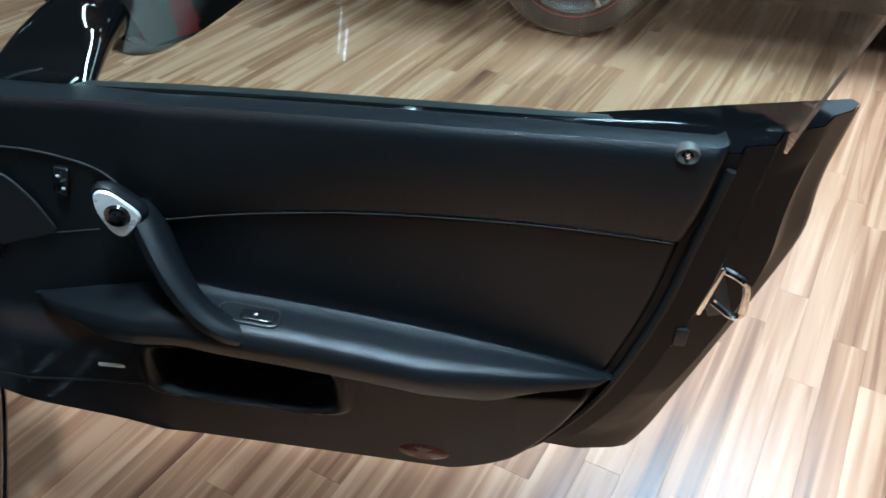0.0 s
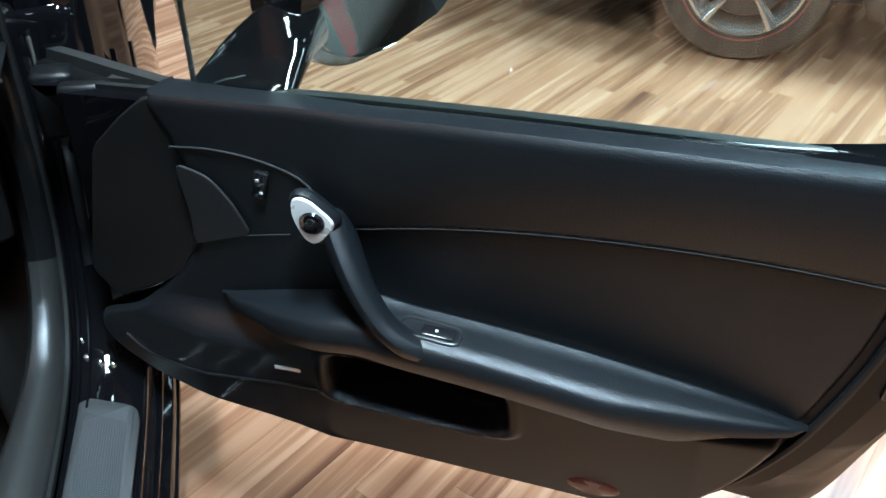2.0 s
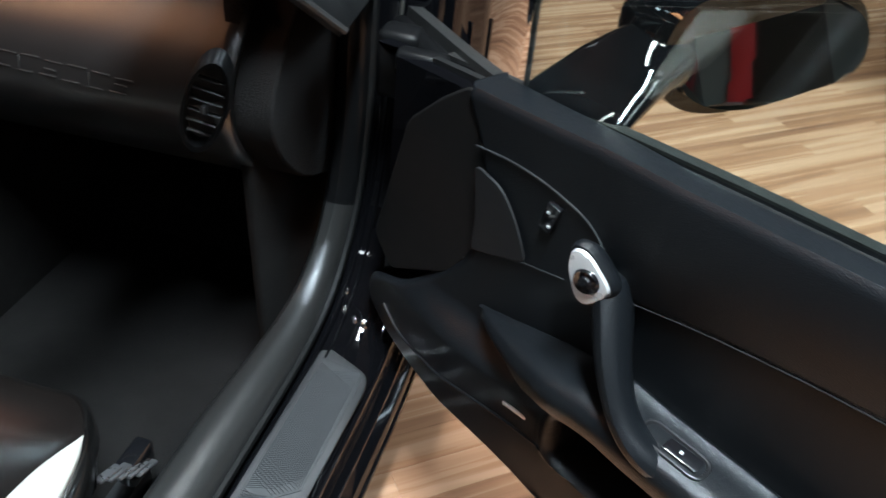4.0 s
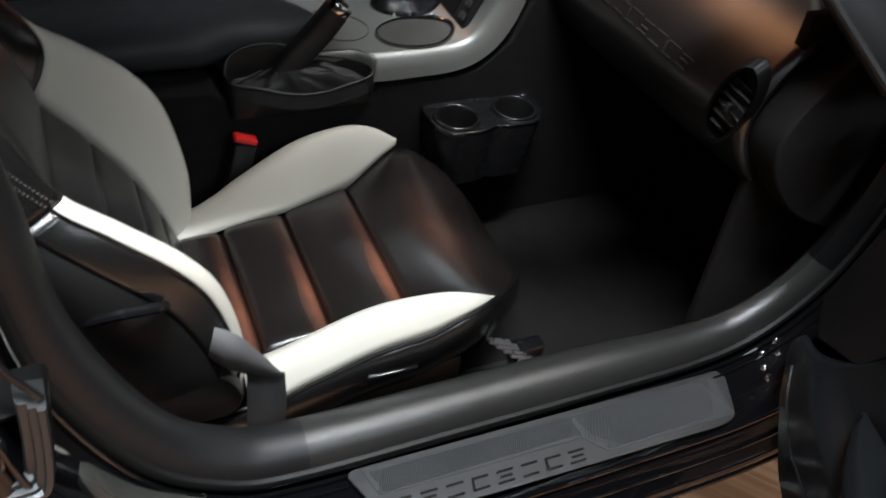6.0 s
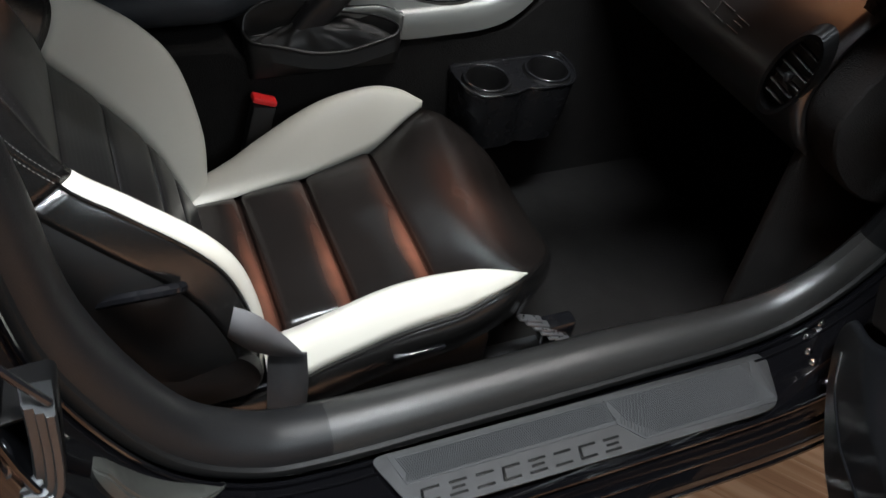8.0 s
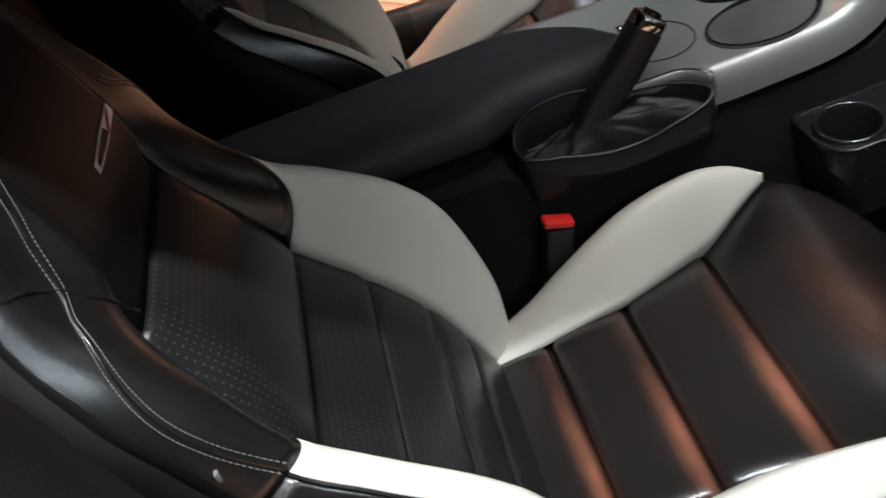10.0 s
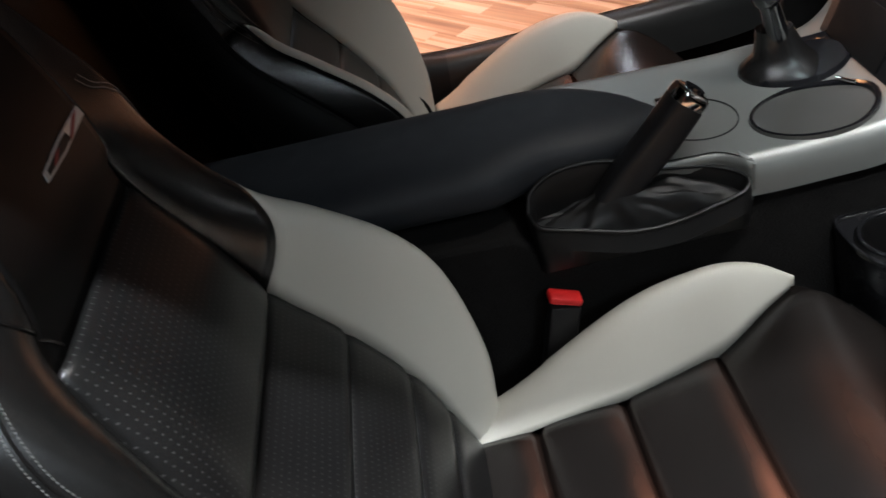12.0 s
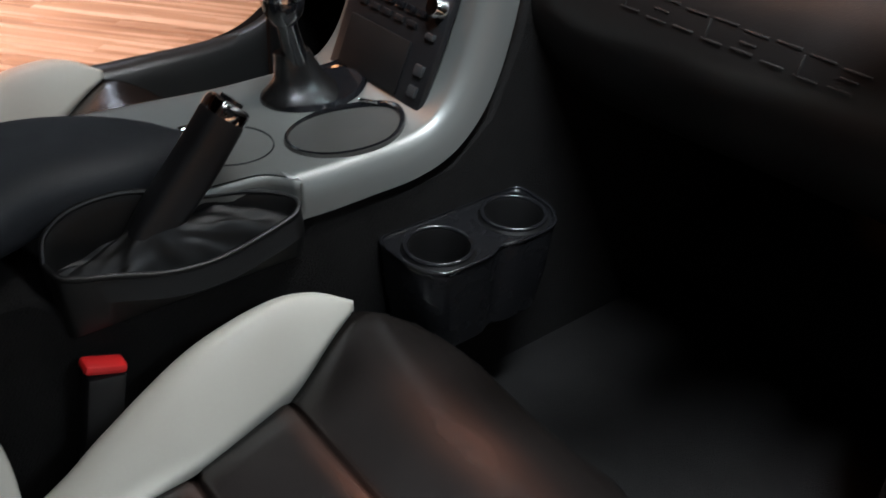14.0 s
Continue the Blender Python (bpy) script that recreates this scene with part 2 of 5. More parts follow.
M_PRINT = mat("pale_print", (0.55, 0.56, 0.56), 0.4, metal=0.3, var=0.05)
M_TYRE = mat("tyre_rubber", (0.016, 0.016, 0.016), 0.6, bump=0.2, bump_scale=200)
M_WALL = mat("grey_plaster_wall", (0.11, 0.107, 0.104), 0.85, var=0.08, scale=2, bump=0.1, bump_scale=60)
M_REDBOARD = mat("red_backdrop_board", (0.42, 0.018, 0.025), 0.45, var=0.06, scale=3)
M_CEIL = mat("dark_ceiling_board", (0.022, 0.022, 0.023), 0.9, var=0.08, scale=2)
M_GLASS = glass("door_glass", (0.84, 0.90, 0.87))
M_MIRROR = mat("mirror_glass", (0.80, 0.83, 0.83), 0.03, metal=1.0, var=0.01, rough_var=0.01)
M_LETTER = mat("dark_grey_lettering", (0.020, 0.019, 0.018), 0.33, var=0.1)
M_PILLAR = mat("charcoal_pillar_trim", (0.0065, 0.0065, 0.007), 0.45, bump=0.2, bump_scale=600, var=0.2, scale=5, spec=0.35)
# one webbing twice: a lit tone for the upturned fold, a shaded tone below
M_BELT_LIT = mat("lit_belt_webbing", (0.085, 0.083, 0.086), 0.6, bump=0.6, bump_scale=700)
M_BELT_SHADED = mat("shaded_belt_webbing", (0.022, 0.021, 0.022), 0.65, bump=0.5, bump_scale=700)
M_DISPLAY = mat("dim_display", (0.16, 0.16, 0.15), 0.35, var=0.08, scale=40)
M_GREYLID = mat("grey_plastic_lid", (0.040, 0.039, 0.036), 0.44, var=0.04, rough_var=0.02)
M_HOLDER = mat("semi_gloss_black_plastic", (0.007, 0.007, 0.0078), 0.27, rough_var=0.03, spec=0.5)
M_CUPRIM = mat("polished_black_plastic", (0.008, 0.008, 0.009), 0.17, rough_var=0.02, spec=1.0)


# ---- building helpers ----
def thing(name, label, category, at=None, group="", kind=""):
    ob = new(name)
    if at is not None:
        ob.matrix_world = at
    return tagged(ob, label, category, group, kind)


def mesh_of(name, verts, faces, material, smooth=True):
    me = bpy.data.meshes.new(name)
    me.from_pydata([tuple(map(float, v)) for v in verts], [], [tuple(f) for f in faces])
    bm = bmesh.new()
    bm.from_mesh(me)
    bmesh.ops.remove_doubles(bm, verts=bm.verts, dist=1e-5)
    bmesh.ops.recalc_face_normals(bm, faces=bm.faces)
    bm.to_mesh(me)
    bm.free()
    me.materials.append(material)
    if smooth:
        me.shade_smooth()
        me.set_sharp_from_angle(angle=radians(40))
    return me


def piece(name, verts, faces, material, parent=None, label="", thick=0.0, smooth=True, bevel=0.0, offset=-1.0):
    """One mesh object, a part of parent, or a thing of its own."""
    ob = new(name, mesh_of(name, verts, faces, material, smooth))
    if parent is not None:
        ob.parent = parent
    if label:
        ob["label"] = label
    if thick:
        md = ob.modifiers.new("thickness", "SOLIDIFY")
        md.thickness, md.offset = thick, offset
    if bevel:
        md = ob.modifiers.new("edges", "BEVEL")
        md.width, md.segments, md.limit_method = bevel, 2, "ANGLE"
    return ob


def grid(fn, nu, nv):
    verts = [fn(i / nu, j / nv) for j in range(nv + 1) for i in range(nu + 1)]
    w = nu + 1
    faces = [(j * w + i, j * w + i + 1, (j + 1) * w + i + 1, (j + 1) * w + i) for j in range(nv) for i in range(nu)]
    return verts, faces


def spline(points, n):
    """n + 1 points on a smooth curve through the points."""
    p = np.array(points, float)
    p = np.vstack([2 * p[0] - p[1], p, 2 * p[-1] - p[-2]])
    seg = len(p) - 3
    out = []
    for k in range(n + 1):
        s = k / n * seg
        i = min(int(s), seg - 1)
        t = s - i
        a, b, c, d = p[i:i + 4]
        out.append(0.5 * (2 * b + (c - a) * t + (2 * a - 5 * b + 4 * c - d) * t * t + (3 * b - a - 3 * c + d) * t ** 3))
    return np.array(out)


def curve1(xs, ys):
    """A smooth function through the points."""
    xs, ys = np.array(xs, float), np.array(ys, float)
    s = spline(np.stack([xs, ys], 1), 12 * (len(xs) - 1))
    return lambda x: float(np.interp(x, s[:, 0], s[:, 1]))


def rings(loops, cap=True, closed=True):
    """A skin over loops of equal length."""
    n = len(loops[0])
    verts = [v for loop in loops for v in loop]
    faces = []
    for j in range(len(loops) - 1):
        for i in range(n if closed else n - 1):
            k = (i + 1) % n
            faces.append((j * n + i, j * n + k, (j + 1) * n + k, (j + 1) * n + i))
    if cap and closed:
        faces.append(tuple(range(n))[::-1])
        faces.append(tuple(range((len(loops) - 1) * n, len(loops) * n)))
    return verts, faces


def tube(points, radius, n=8, flat=1.0):
    """A round bar along points; flat squeezes it across."""
    p = np.array(points, float)
    r = radius if hasattr(radius, "__len__") else [radius] * len(p)
    loops = []
    side = None
    for i in range(len(p)):
        d = p[min(i + 1, len(p) - 1)] - p[max(i - 1, 0)]
        d = d / (np.linalg.norm(d) + 1e-9)
        if side is None:
            ref = np.array([0, 0, 1.0]) if abs(d[2]) < 0.9 else np.array([1.0, 0, 0])
            side = np.cross(d, ref)
        side = side - d * (side @ d)
        side = side / np.linalg.norm(side)
        up = np.cross(side, d)
        loops.append([p[i] + r[i] * (math.cos(a) * side + flat * math.sin(a) * up) for a in np.arange(n) * 2 * math.pi / n])
    return rings(loops)


def sweep(path, normals, profile, closed=False, cap=False):
    """Profile points (across, out) carried along a path in the plane of y and z: across is x."""
    loops = [[(x, p[0] + d * q[0], p[1] + d * q[1]) for x, d in profile] for p, q in zip(path, normals)]
    return rings(loops, cap, closed)


def box(c, size, bevel=0.004, seg=2, m=None):
    bm = bmesh.new()
    bmesh.ops.create_cube(bm, size=1.0)
    bmesh.ops.scale(bm, vec=size, verts=bm.verts)
    if bevel:
        bmesh.ops.bevel(bm, geom=list(bm.edges), offset=min(bevel, min(size) * 0.45), segments=seg, affect="EDGES", profile=0.5)
    mm = Matrix.Translation(c) @ (m or Matrix())
    bmesh.ops.transform(bm, matrix=mm, verts=bm.verts)
    bm.verts.index_update()
    out = [tuple(v.co) for v in bm.verts], [tuple(v.index for v in f.verts) for f in bm.faces]
    bm.free()
    return out


def prism(outline, place, depth):
    """An outline (two numbers a point) given depth; place(a, b, d) lays it into space."""
    n = len(outline)
    verts = [place(a, b, 0.0) for a, b in outline] + [place(a, b, depth) for a, b in outline]
    faces = [tuple(range(n)), tuple(range(2 * n - 1, n - 1, -1))]
    faces += [(i, i + n, (i + 1) % n + n, (i + 1) % n) for i in range(n)]
    return verts, faces


def join(*parts):
    verts, faces = [], []
    for v, f in parts:
        k = len(verts)
        verts += list(v)
        faces += [tuple(i + k for i in q) for q in f]
    return verts, faces


def lathe(profile, n=32, place=lambda r, a, h: (r * math.cos(a), r * math.sin(a), h), cap=False):
    loops = [[place(r, 2 * math.pi * i / n, h) for i in range(n)] for r, h in profile]
    return rings(loops, cap)


def round_outline(points, r=0.01, n=4):
    """Rounds the corners of an outline."""
    out = []
    p = [np.array(q, float) for q in points]
    for i in range(len(p)):
        a, b, c = p[i - 1], p[i], p[(i + 1) % len(p)]
        d1, d2 = a - b, c - b
        l1, l2 = np.linalg.norm(d1), np.linalg.norm(d2)
        s = b + d1 / l1 * min(r, l1 * 0.45)
        e = b + d2 / l2 * min(r, l2 * 0.45)
        for k in range(n + 1):
            t = k / n
            out.append(tuple((1 - t) ** 2 * s + 2 * t * (1 - t) * b + t * t * e))
    return out


# ---- the showroom ----
X0, X1, Y0, Y1 = -6.0, 7.5, -5.0, 8.5


def room():
    t = 0.15
    for name, c, s in (("wall_north", ((X0 + X1) / 2, Y1 + t / 2, CEILING / 2), (X1 - X0 + 2 * t, t, CEILING)),
                       ("wall_south", ((X0 + X1) / 2, Y0 - t / 2, CEILING / 2), (X1 - X0 + 2 * t, t, CEILING)),
                       ("wall_east", (X1 + t / 2, (Y0 + Y1) / 2, CEILING / 2), (t, Y1 - Y0, CEILING)),
                       ("wall_west", (X0 - t / 2, (Y0 + Y1) / 2, CEILING / 2), (t, Y1 - Y0, CEILING))):
        tagged(piece(name, *box(c, s, 0), M_WALL, smooth=False), "plain grey plaster showroom wall", "wall", kind="structure")
    tagged(piece("ceiling", *box(((X0 + X1) / 2, (Y0 + Y1) / 2, CEILING + 0.05), (X1 - X0 + 0.3, Y1 - Y0 + 0.3, 0.1), 0), M_CEIL, smooth=False),
           "dark plain showroom ceiling", "ceiling", kind="structure")


def ceiling_lamps():
    for x, y, sx, sy, watts, beam, tone in LAMPS:
        lamp = thing("ceiling_light", "unseen ceiling lamp panel in a dark frame, placed to match the light", "light", pose(x, y, CEILING), "ceiling lamps")
        fr = join(box((-sx / 2 - 0.02, 0, -0.03), (0.04, sy + 0.08, 0.06)), box((sx / 2 + 0.02, 0, -0.03), (0.04, sy + 0.08, 0.06)),
                  box((0, -sy / 2 - 0.02, -0.03), (sx, 0.04, 0.06)), box((0, sy / 2 + 0.02, -0.03), (sx, 0.04, 0.06)))
        piece("frame", *fr, M_PLASTIC, lamp)
        piece("diffuser", *box((0, 0, -0.025), (sx, sy, 0.01), 0.002), glow("lamp_diffuser", tone, 0.025 * watts / (sx * sy)), lamp)
        ld = bpy.data.lights.new("lamp_glow", "AREA")
        ld.shape, ld.size, ld.size_y, ld.energy, ld.color = "RECTANGLE", sx, sy, watts, tone
        ld.spread = radians(beam)
        lo = new("lamp_glow", ld)
        lo.matrix_world = pose(x, y, CEILING - 0.07)


def ceiling_spots():
    """Small square spots set into the ceiling, in rows."""
    tone = (0.94, 0.98, 1.0)
    face = glow("spot_face", tone, 16.0)
    first = thing("ceiling_spot", "small square recessed ceiling spot, switched on", "light", pose(0.2, -2.6, CEILING), "recessed ceiling spots")
    out, inn = [(-0.13, -0.13), (0.13, -0.13), (0.13, 0.13), (-0.13, 0.13)], [(-0.10, -0.10), (0.10, -0.10), (0.10, 0.10), (-0.10, 0.10)]
    ring = lambda o, z: [(x, y, z) for x, y in o]
    piece("bezel", *rings([ring(out, -0.002), ring(out, -0.016), ring(inn, -0.018), ring(inn, -0.004)], cap=False), M_PLASTIC, first, smooth=False)
    piece("lens", *box((0, 0, -0.008), (0.196, 0.196, 0.004), 0), face, first, smooth=False)
    for x, y in ((2.0, -2.6), (3.9, -2.4), (2.9, 0.2), (4.9, 1.0), (3.2, 5.9), (-2.2, 4.6), (4.9, 5.6), (-1.5, 3.4)):
        copy_thing(first, pose(x, y, CEILING))


def wall_panels():
    """Red and charcoal boards added by the east wall to colour the door mirror's reflection."""
    for name, y0, y1, m, label in (("display_panel", -0.70, -0.515, M_REDBOARD, "tall red board added for the door mirror to reflect"), ("display_panel", -0.50, 1.05, M_PLASTIC, "wide charcoal board added for the door mirror to reflect")):
        pn = thing(name, label, "display panel", pose(X1 - 0.03, (y0 + y1) / 2, 0), "wall display panels")
        piece("board", *box((0, 0, 1.25), (0.03, y1 - y0, 2.46), 0.004), m, pn)
        piece("foot", *box((-0.02, 0, 0.010), (0.09, (y1 - y0) * 0.8, 0.02), 0.004), M_ZINC, pn)


room()
wall_panels()
ceiling_lamps()
ceiling_spots()

# ---- the car: local helpers ----
CAR = thing("sports_car", "gloss black two-seat sports car with its passenger door open", "car")


# path of the door opening's edge in the plane of y and z, from the rear pillar down, along the sill and up the front pillar
def opening(side=1):
    pts = [(-0.36, 1.12), (-0.335, 0.98), (-0.318, 0.85), (-0.297, 0.68), (-0.225, 0.505), (-0.14, 0.425), (-0.05, 0.402), (0.15, 0.40),
           (0.40, 0.40), (0.60, 0.405), (0.71, 0.44), (0.79, 0.53), (0.83, 0.66), (0.84, 0.80), (0.845, 0.93)]
    p = spline(pts, 90)
    d = np.gradient(p, axis=0)
    d /= np.linalg.norm(d, axis=1)[:, None]
    n = np.stack([d[:, 1], -d[:, 0]], 1)  # away from the opening
    return p, n


def door_frame(side):
    p, n = opening()
    s = side
    flip = lambda prof: [(s * x, d) for x, d in prof]
    trim = [(0.700, 0.09), (0.700, 0.03), (0.706, 0.0), (0.720, -0.013), (0.744, -0.016), (0.765, -0.008), (0.777, 0.006), (0.779, 0.03), (0.72, 0.05)]
    k = int(np.argmin(abs(p[:, 0] + 0.03) + (p[:, 1] > 0.5) * 9))
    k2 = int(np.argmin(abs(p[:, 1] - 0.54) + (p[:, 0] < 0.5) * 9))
    # the cover narrows towards the front pillar
    slim = lambda y: 1 - 0.36 * min(1, max(0, (y - 0.40) / 0.36)) ** 1.2

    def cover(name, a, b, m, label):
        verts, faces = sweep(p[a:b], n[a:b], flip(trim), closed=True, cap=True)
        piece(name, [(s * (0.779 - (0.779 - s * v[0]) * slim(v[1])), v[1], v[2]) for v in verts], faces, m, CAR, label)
    cover("pillar_trim", 0, k + 1, M_PILLAR, "dark grey grained trim round the rear pillar")
    cover("sill_trim", k, k2 + 1, M_TRIM, "grey grained vinyl sill cover")
    # the same grey cover going on up; black puts its shade into the colour
    cover("front_pillar_trim", k2, len(p), M_SATIN, "front end of the sill cover, black in place of shade")
    seal = [(0.779 + 0.007 * math.cos(a), 0.028 + 0.009 * math.sin(a)) for a in np.arange(8) * math.pi / 4]
    piece("door_seal", *sweep(p, n, flip(seal), closed=True, cap=True), M_RUBBER, CAR)
    body = [(0.74, 0.05), (0.788, 0.046), (0.80, 0.034), (0.83, 0.036), (0.875, 0.040), (0.892, 0.046), (0.905, 0.06), (0.912, 0.075),
            (0.930, 0.085), (0.937, 0.100), (0.934, 0.118), (0.915, 0.132), (0.86, 0.138), (0.74, 0.14)]
    piece("door_frame", *sweep(p, n, flip(body), closed=True, cap=True), M_PAINT, CAR, "gloss black painted door frame and sill")


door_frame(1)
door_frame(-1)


def jamb_details():
    """Pressed flanges along the painted sill and a grey stepped shape for a reflection on the rear jamb."""
    p, n = opening()
    for x, d, r, a, b in ((0.797, 0.031, 0.0035, 6, 84), (0.812, 0.033, 0.0022, 30, 80), (0.897, 0.046, 0.0040, 8, 84), (0.916, 0.074, 0.0030, 4, 86), (0.937, 0.106, 0.0045, 4, 86)):
        prof = [(x + r * math.cos(t), d + r * math.sin(t)) for t in np.arange(8) * math.pi / 4]
        piece("sill_flange", *sweep(p[a:b], n[a:b], prof, closed=True, cap=True), M_PAINT, CAR, "gloss black pressed flange")
    # raised grey crescent that stands in for a reflection in the jamb's paint
    ia = int(np.argmin(np.hypot(p[:, 0] + 0.275, p[:, 1] - 0.605)))
    ib = int(np.argmin(np.hypot(p[:, 0] + 0.160, p[:, 1] - 0.437)))
    pp, nn = spline(p[ia:ib + 1], 40), spline(n[ia:ib + 1], 40)
    loops = []
    prof = [(0.0, 0.040), (0.02, 0.031), (0.10, 0.029), (0.62, 0.029), (0.66, 0.0265), (0.76, 0.0265), (0.79, 0.030), (0.82, 0.0285), (0.93, 0.0285), (0.97, 0.032), (1.0, 0.040)]
    for k in range(41):
        t = k / 40
        w = 0.003 + 0.046 * math.sin(math.pi * (0.03 + 0.96 * t ** 0.8)) ** (0.6 + 0.6 * t)
        c = 0.812 - 0.022 * t ** 1.2 + 0.012 * (1 - t) ** 3
        h = min(1, math.sin(math.pi * (0.01 + 0.98 * t)) * 5)
        loops.append([(c + a * w, pp[k][0] + nn[k][0] * (0.04 - (0.04 - d) * h), pp[k][1] + nn[k][1] * (0.04 - (0.04 - d) * h)) for a, d in prof])
    piece("bump_pad", *rings(loops), M_GLEAM, CAR, "grey stepped rubber bump pad")


jamb_details()


def sill_plate():
    plate = thing("sill_plate", "brushed steel sill plate with raised model lettering", "sill plate")
    z = 0.371
    place = lambda a, b, d: (a, b, z + d)
    out = round_outline([(0.792, 0.0), (0.884, 0.035), (0.894, 0.57), (0.886, 0.60), (0.800, 0.638)], 0.02, 4)
    piece("base", *prism(out, place, 0.003), M_STEEL, plate, bevel=0.001)
    for inn in ([(0.799, 0.025), (0.842, 0.036), (0.846, 0.345), (0.804, 0.345)], [(0.804, 0.3455), (0.846, 0.3455), (0.879, 0.372), (0.883, 0.598), (0.809, 0.610)]):
        piece("mesh_field", *prism(inn, lambda a, b, d: (a, b, z + 0.003 + d), 0.001), M_DARKSTEEL, plate)
    # fine raised ribs across the etched field
    ribs = []
    for k in range(172):
        y = 0.034 + k * 0.0033
        x0 = 0.803 + 0.008 * (y / 0.6)
        x1 = 0.840 if y < 0.35 else min(0.876, 0.846 + (y - 0.35) * 1.2)
        for e in (0.30, -0.55):
            l = (x1 - x0) * abs(e)
            ya, yb = (y, y + l) if e > 0 else (y + l, y)
            if max(ya, yb) > 0.600 or (y < 0.35 < y + l):
                continue
            ribs.append(([(x0, ya, z + 0.004), (x1, yb, z + 0.004), (x1, yb + 0.0016, z + 0.004), (x0, ya + 0.0016, z + 0.004),
                          (x0, ya + 0.0008, z + 0.0049), (x1, yb + 0.0008, z + 0.0049)], [(0, 1, 5, 4), (4, 5, 2, 3), (0, 4, 3), (1, 2, 5)]))
    ob = piece("rib_pattern", *join(*ribs), M_DARKSTEEL, plate, smooth=False)
    ob["kind"] = "stuff"
    # lettering as plain slanted strokes, three thin bars or two and a stem
    for k in range(8):
        y, w, dx = 0.045 + k * 0.0375, 0.030, 0.0011 * k
        bars = [box((0.8725 + dx, y + w * 0.42, z + 0.0042), (0.0036, w * 0.84, 0.0016), 0.0005), box((0.8555 + dx, y + w * 0.58, z + 0.0042), (0.0036, w * 0.84, 0.0016), 0.0005)]
        if k % 3 == 0:
            bars.append(box((0.864 + dx, y + 0.004, z + 0.0042), (0.0170, 0.0042, 0.0016), 0.0005, m=Matrix.Rotation(radians(-14), 4, "Z")))
        elif k % 3 == 1:
            bars.append(box((0.864 + dx, y + w * 0.52, z + 0.0042), (0.0036, w * 0.62, 0.0016), 0.0005))
        piece("letter_bar", *join(*bars), M_SATIN, plate)


sill_plate()


# ---- the body round the cabin ----
rear_edge = curve1([0.20, 0.30, 0.36, 0.45, 0.58, 0.75, 1.0], [-0.05, -0.12, -0.20, -0.30, -0.385, -0.435, -0.49])


def car_body():
    for s in (1, -1):
        f = lambda v: (s * v[0], v[1], v[2])
        # rear fender behind the door opening
        def fender(i, j):
            z = 0.24 + 0.72 * j
            y0 = rear_edge(z)
            y = y0 + (-1.85 - y0) * i
            if abs(y + 1.05) < 0.40:
                z = max(z, 0.33 + math.sqrt(0.40 ** 2 - (y + 1.05) ** 2) * (1 - 0.3 * j) + (z - 0.5) * 0.3 * j)
            x = 0.930 + 0.03 * math.sin(math.pi * j) * min(1, i * 4) - 0.12 * max(0, j - 0.75) ** 1.2
            return f((x, y, z))
        piece("rear_fender", *grid(fender, 30, 16), M_PAINT, CAR, thick=0.02)
        # latch pocket set into the rear jamb
        if s > 0:
            rr = round_outline([(-0.40, 0.650), (-0.320, 0.635), (-0.308, 0.742), (-0.39, 0.755)], 0.012, 4)
            lp = lambda k, x: [(x + 0.030 + 0.22 * (-0.340 - a), -0.352 + (a + 0.352) * k, 0.715 + (b - 0.715) * k) for a, b in rr]
            piece("latch_pocket", *rings([lp(1.03, 0.80), lp(1.0, 0.846), lp(0.97, 0.850), lp(0.66, 0.846), lp(0.60, 0.830), lp(0.3, 0.828)]), M_SATIN, CAR, "gloss black latch pocket in the door jamb")
            # stepped satin frame along its front and foot
            line = spline([(-0.385, 0.660), (-0.360, 0.656), (-0.333, 0.651), (-0.321, 0.662), (-0.314, 0.705), (-0.309, 0.768)], 40)
            away = np.gradient(line, axis=0)
            away = np.stack([-away[:, 1], away[:, 0]], 1) / np.linalg.norm(away, axis=1)[:, None]
            steps = [(0.0, 0.878), (0.0, 0.899), (0.0015, 0.901), (0.0065, 0.901), (0.008, 0.896), (0.0135, 0.896), (0.015, 0.890), (0.0215, 0.890), (0.0235, 0.884), (0.0245, 0.868)]
            piece("pocket_frame", *rings([[(x + 0.22 * (-0.309 - a[0]), a[0] + w[0] * d, a[1] + w[1] * d) for d, x in steps] for a, w in zip(line, away)] + [[(0.868 + 0.22 * (-0.309 - line[-1][0]), line[-1][0] + away[-1][0] * d, line[-1][1] + 0.003 + away[-1][1] * d) for d, x in steps]], cap=False, closed=False), M_DARKSTEEL, CAR, "satin grey stepped frame of the latch pocket", thick=0.002)
            piece("pocket_edge", *tube(spline([(0.890, -0.312, 0.772), (0.885, -0.335, 0.812), (0.875, -0.362, 0.862)], 12), 0.0035, 8), M_GLOSSP, CAR)
            piece("latch_hook", *tube(spline([(0.876, -0.375, 0.69), (0.894, -0.36, 0.695), (0.894, -0.352, 0.725), (0.878, -0.362, 0.74)], 10), 0.005, 8), M_GLOSSP, CAR)
            for y, z in ((-0.115, 0.352), (-0.27, 0.42)):
                piece("screw", *lathe([(0.0, 0.004), (0.006, 0.003), (0.007, 0.0)], 12, lambda r, a, h, y=y, z=z: (0.916 + h, y + r * math.cos(a), z + r * math.sin(a))), M_STEEL, CAR)
        # front fender
        def front(i, j):
            y = 0.90 + 1.45 * i
            z = 0.24 + 0.66 * j - 0.16 * i * i * j
            if abs(y - 1.75) < 0.39:
                z = max(z, 0.33 + math.sqrt(0.39 ** 2 - (y - 1.75) ** 2) * (1 - 0.3 * j) + (z - 0.5) * 0.3 * j)
            x = 0.90 + 0.04 * math.sin(math.pi * j) - 0.16 * i * i - 0.10 * max(0, j - 0.8)
            return f((x, y, z))
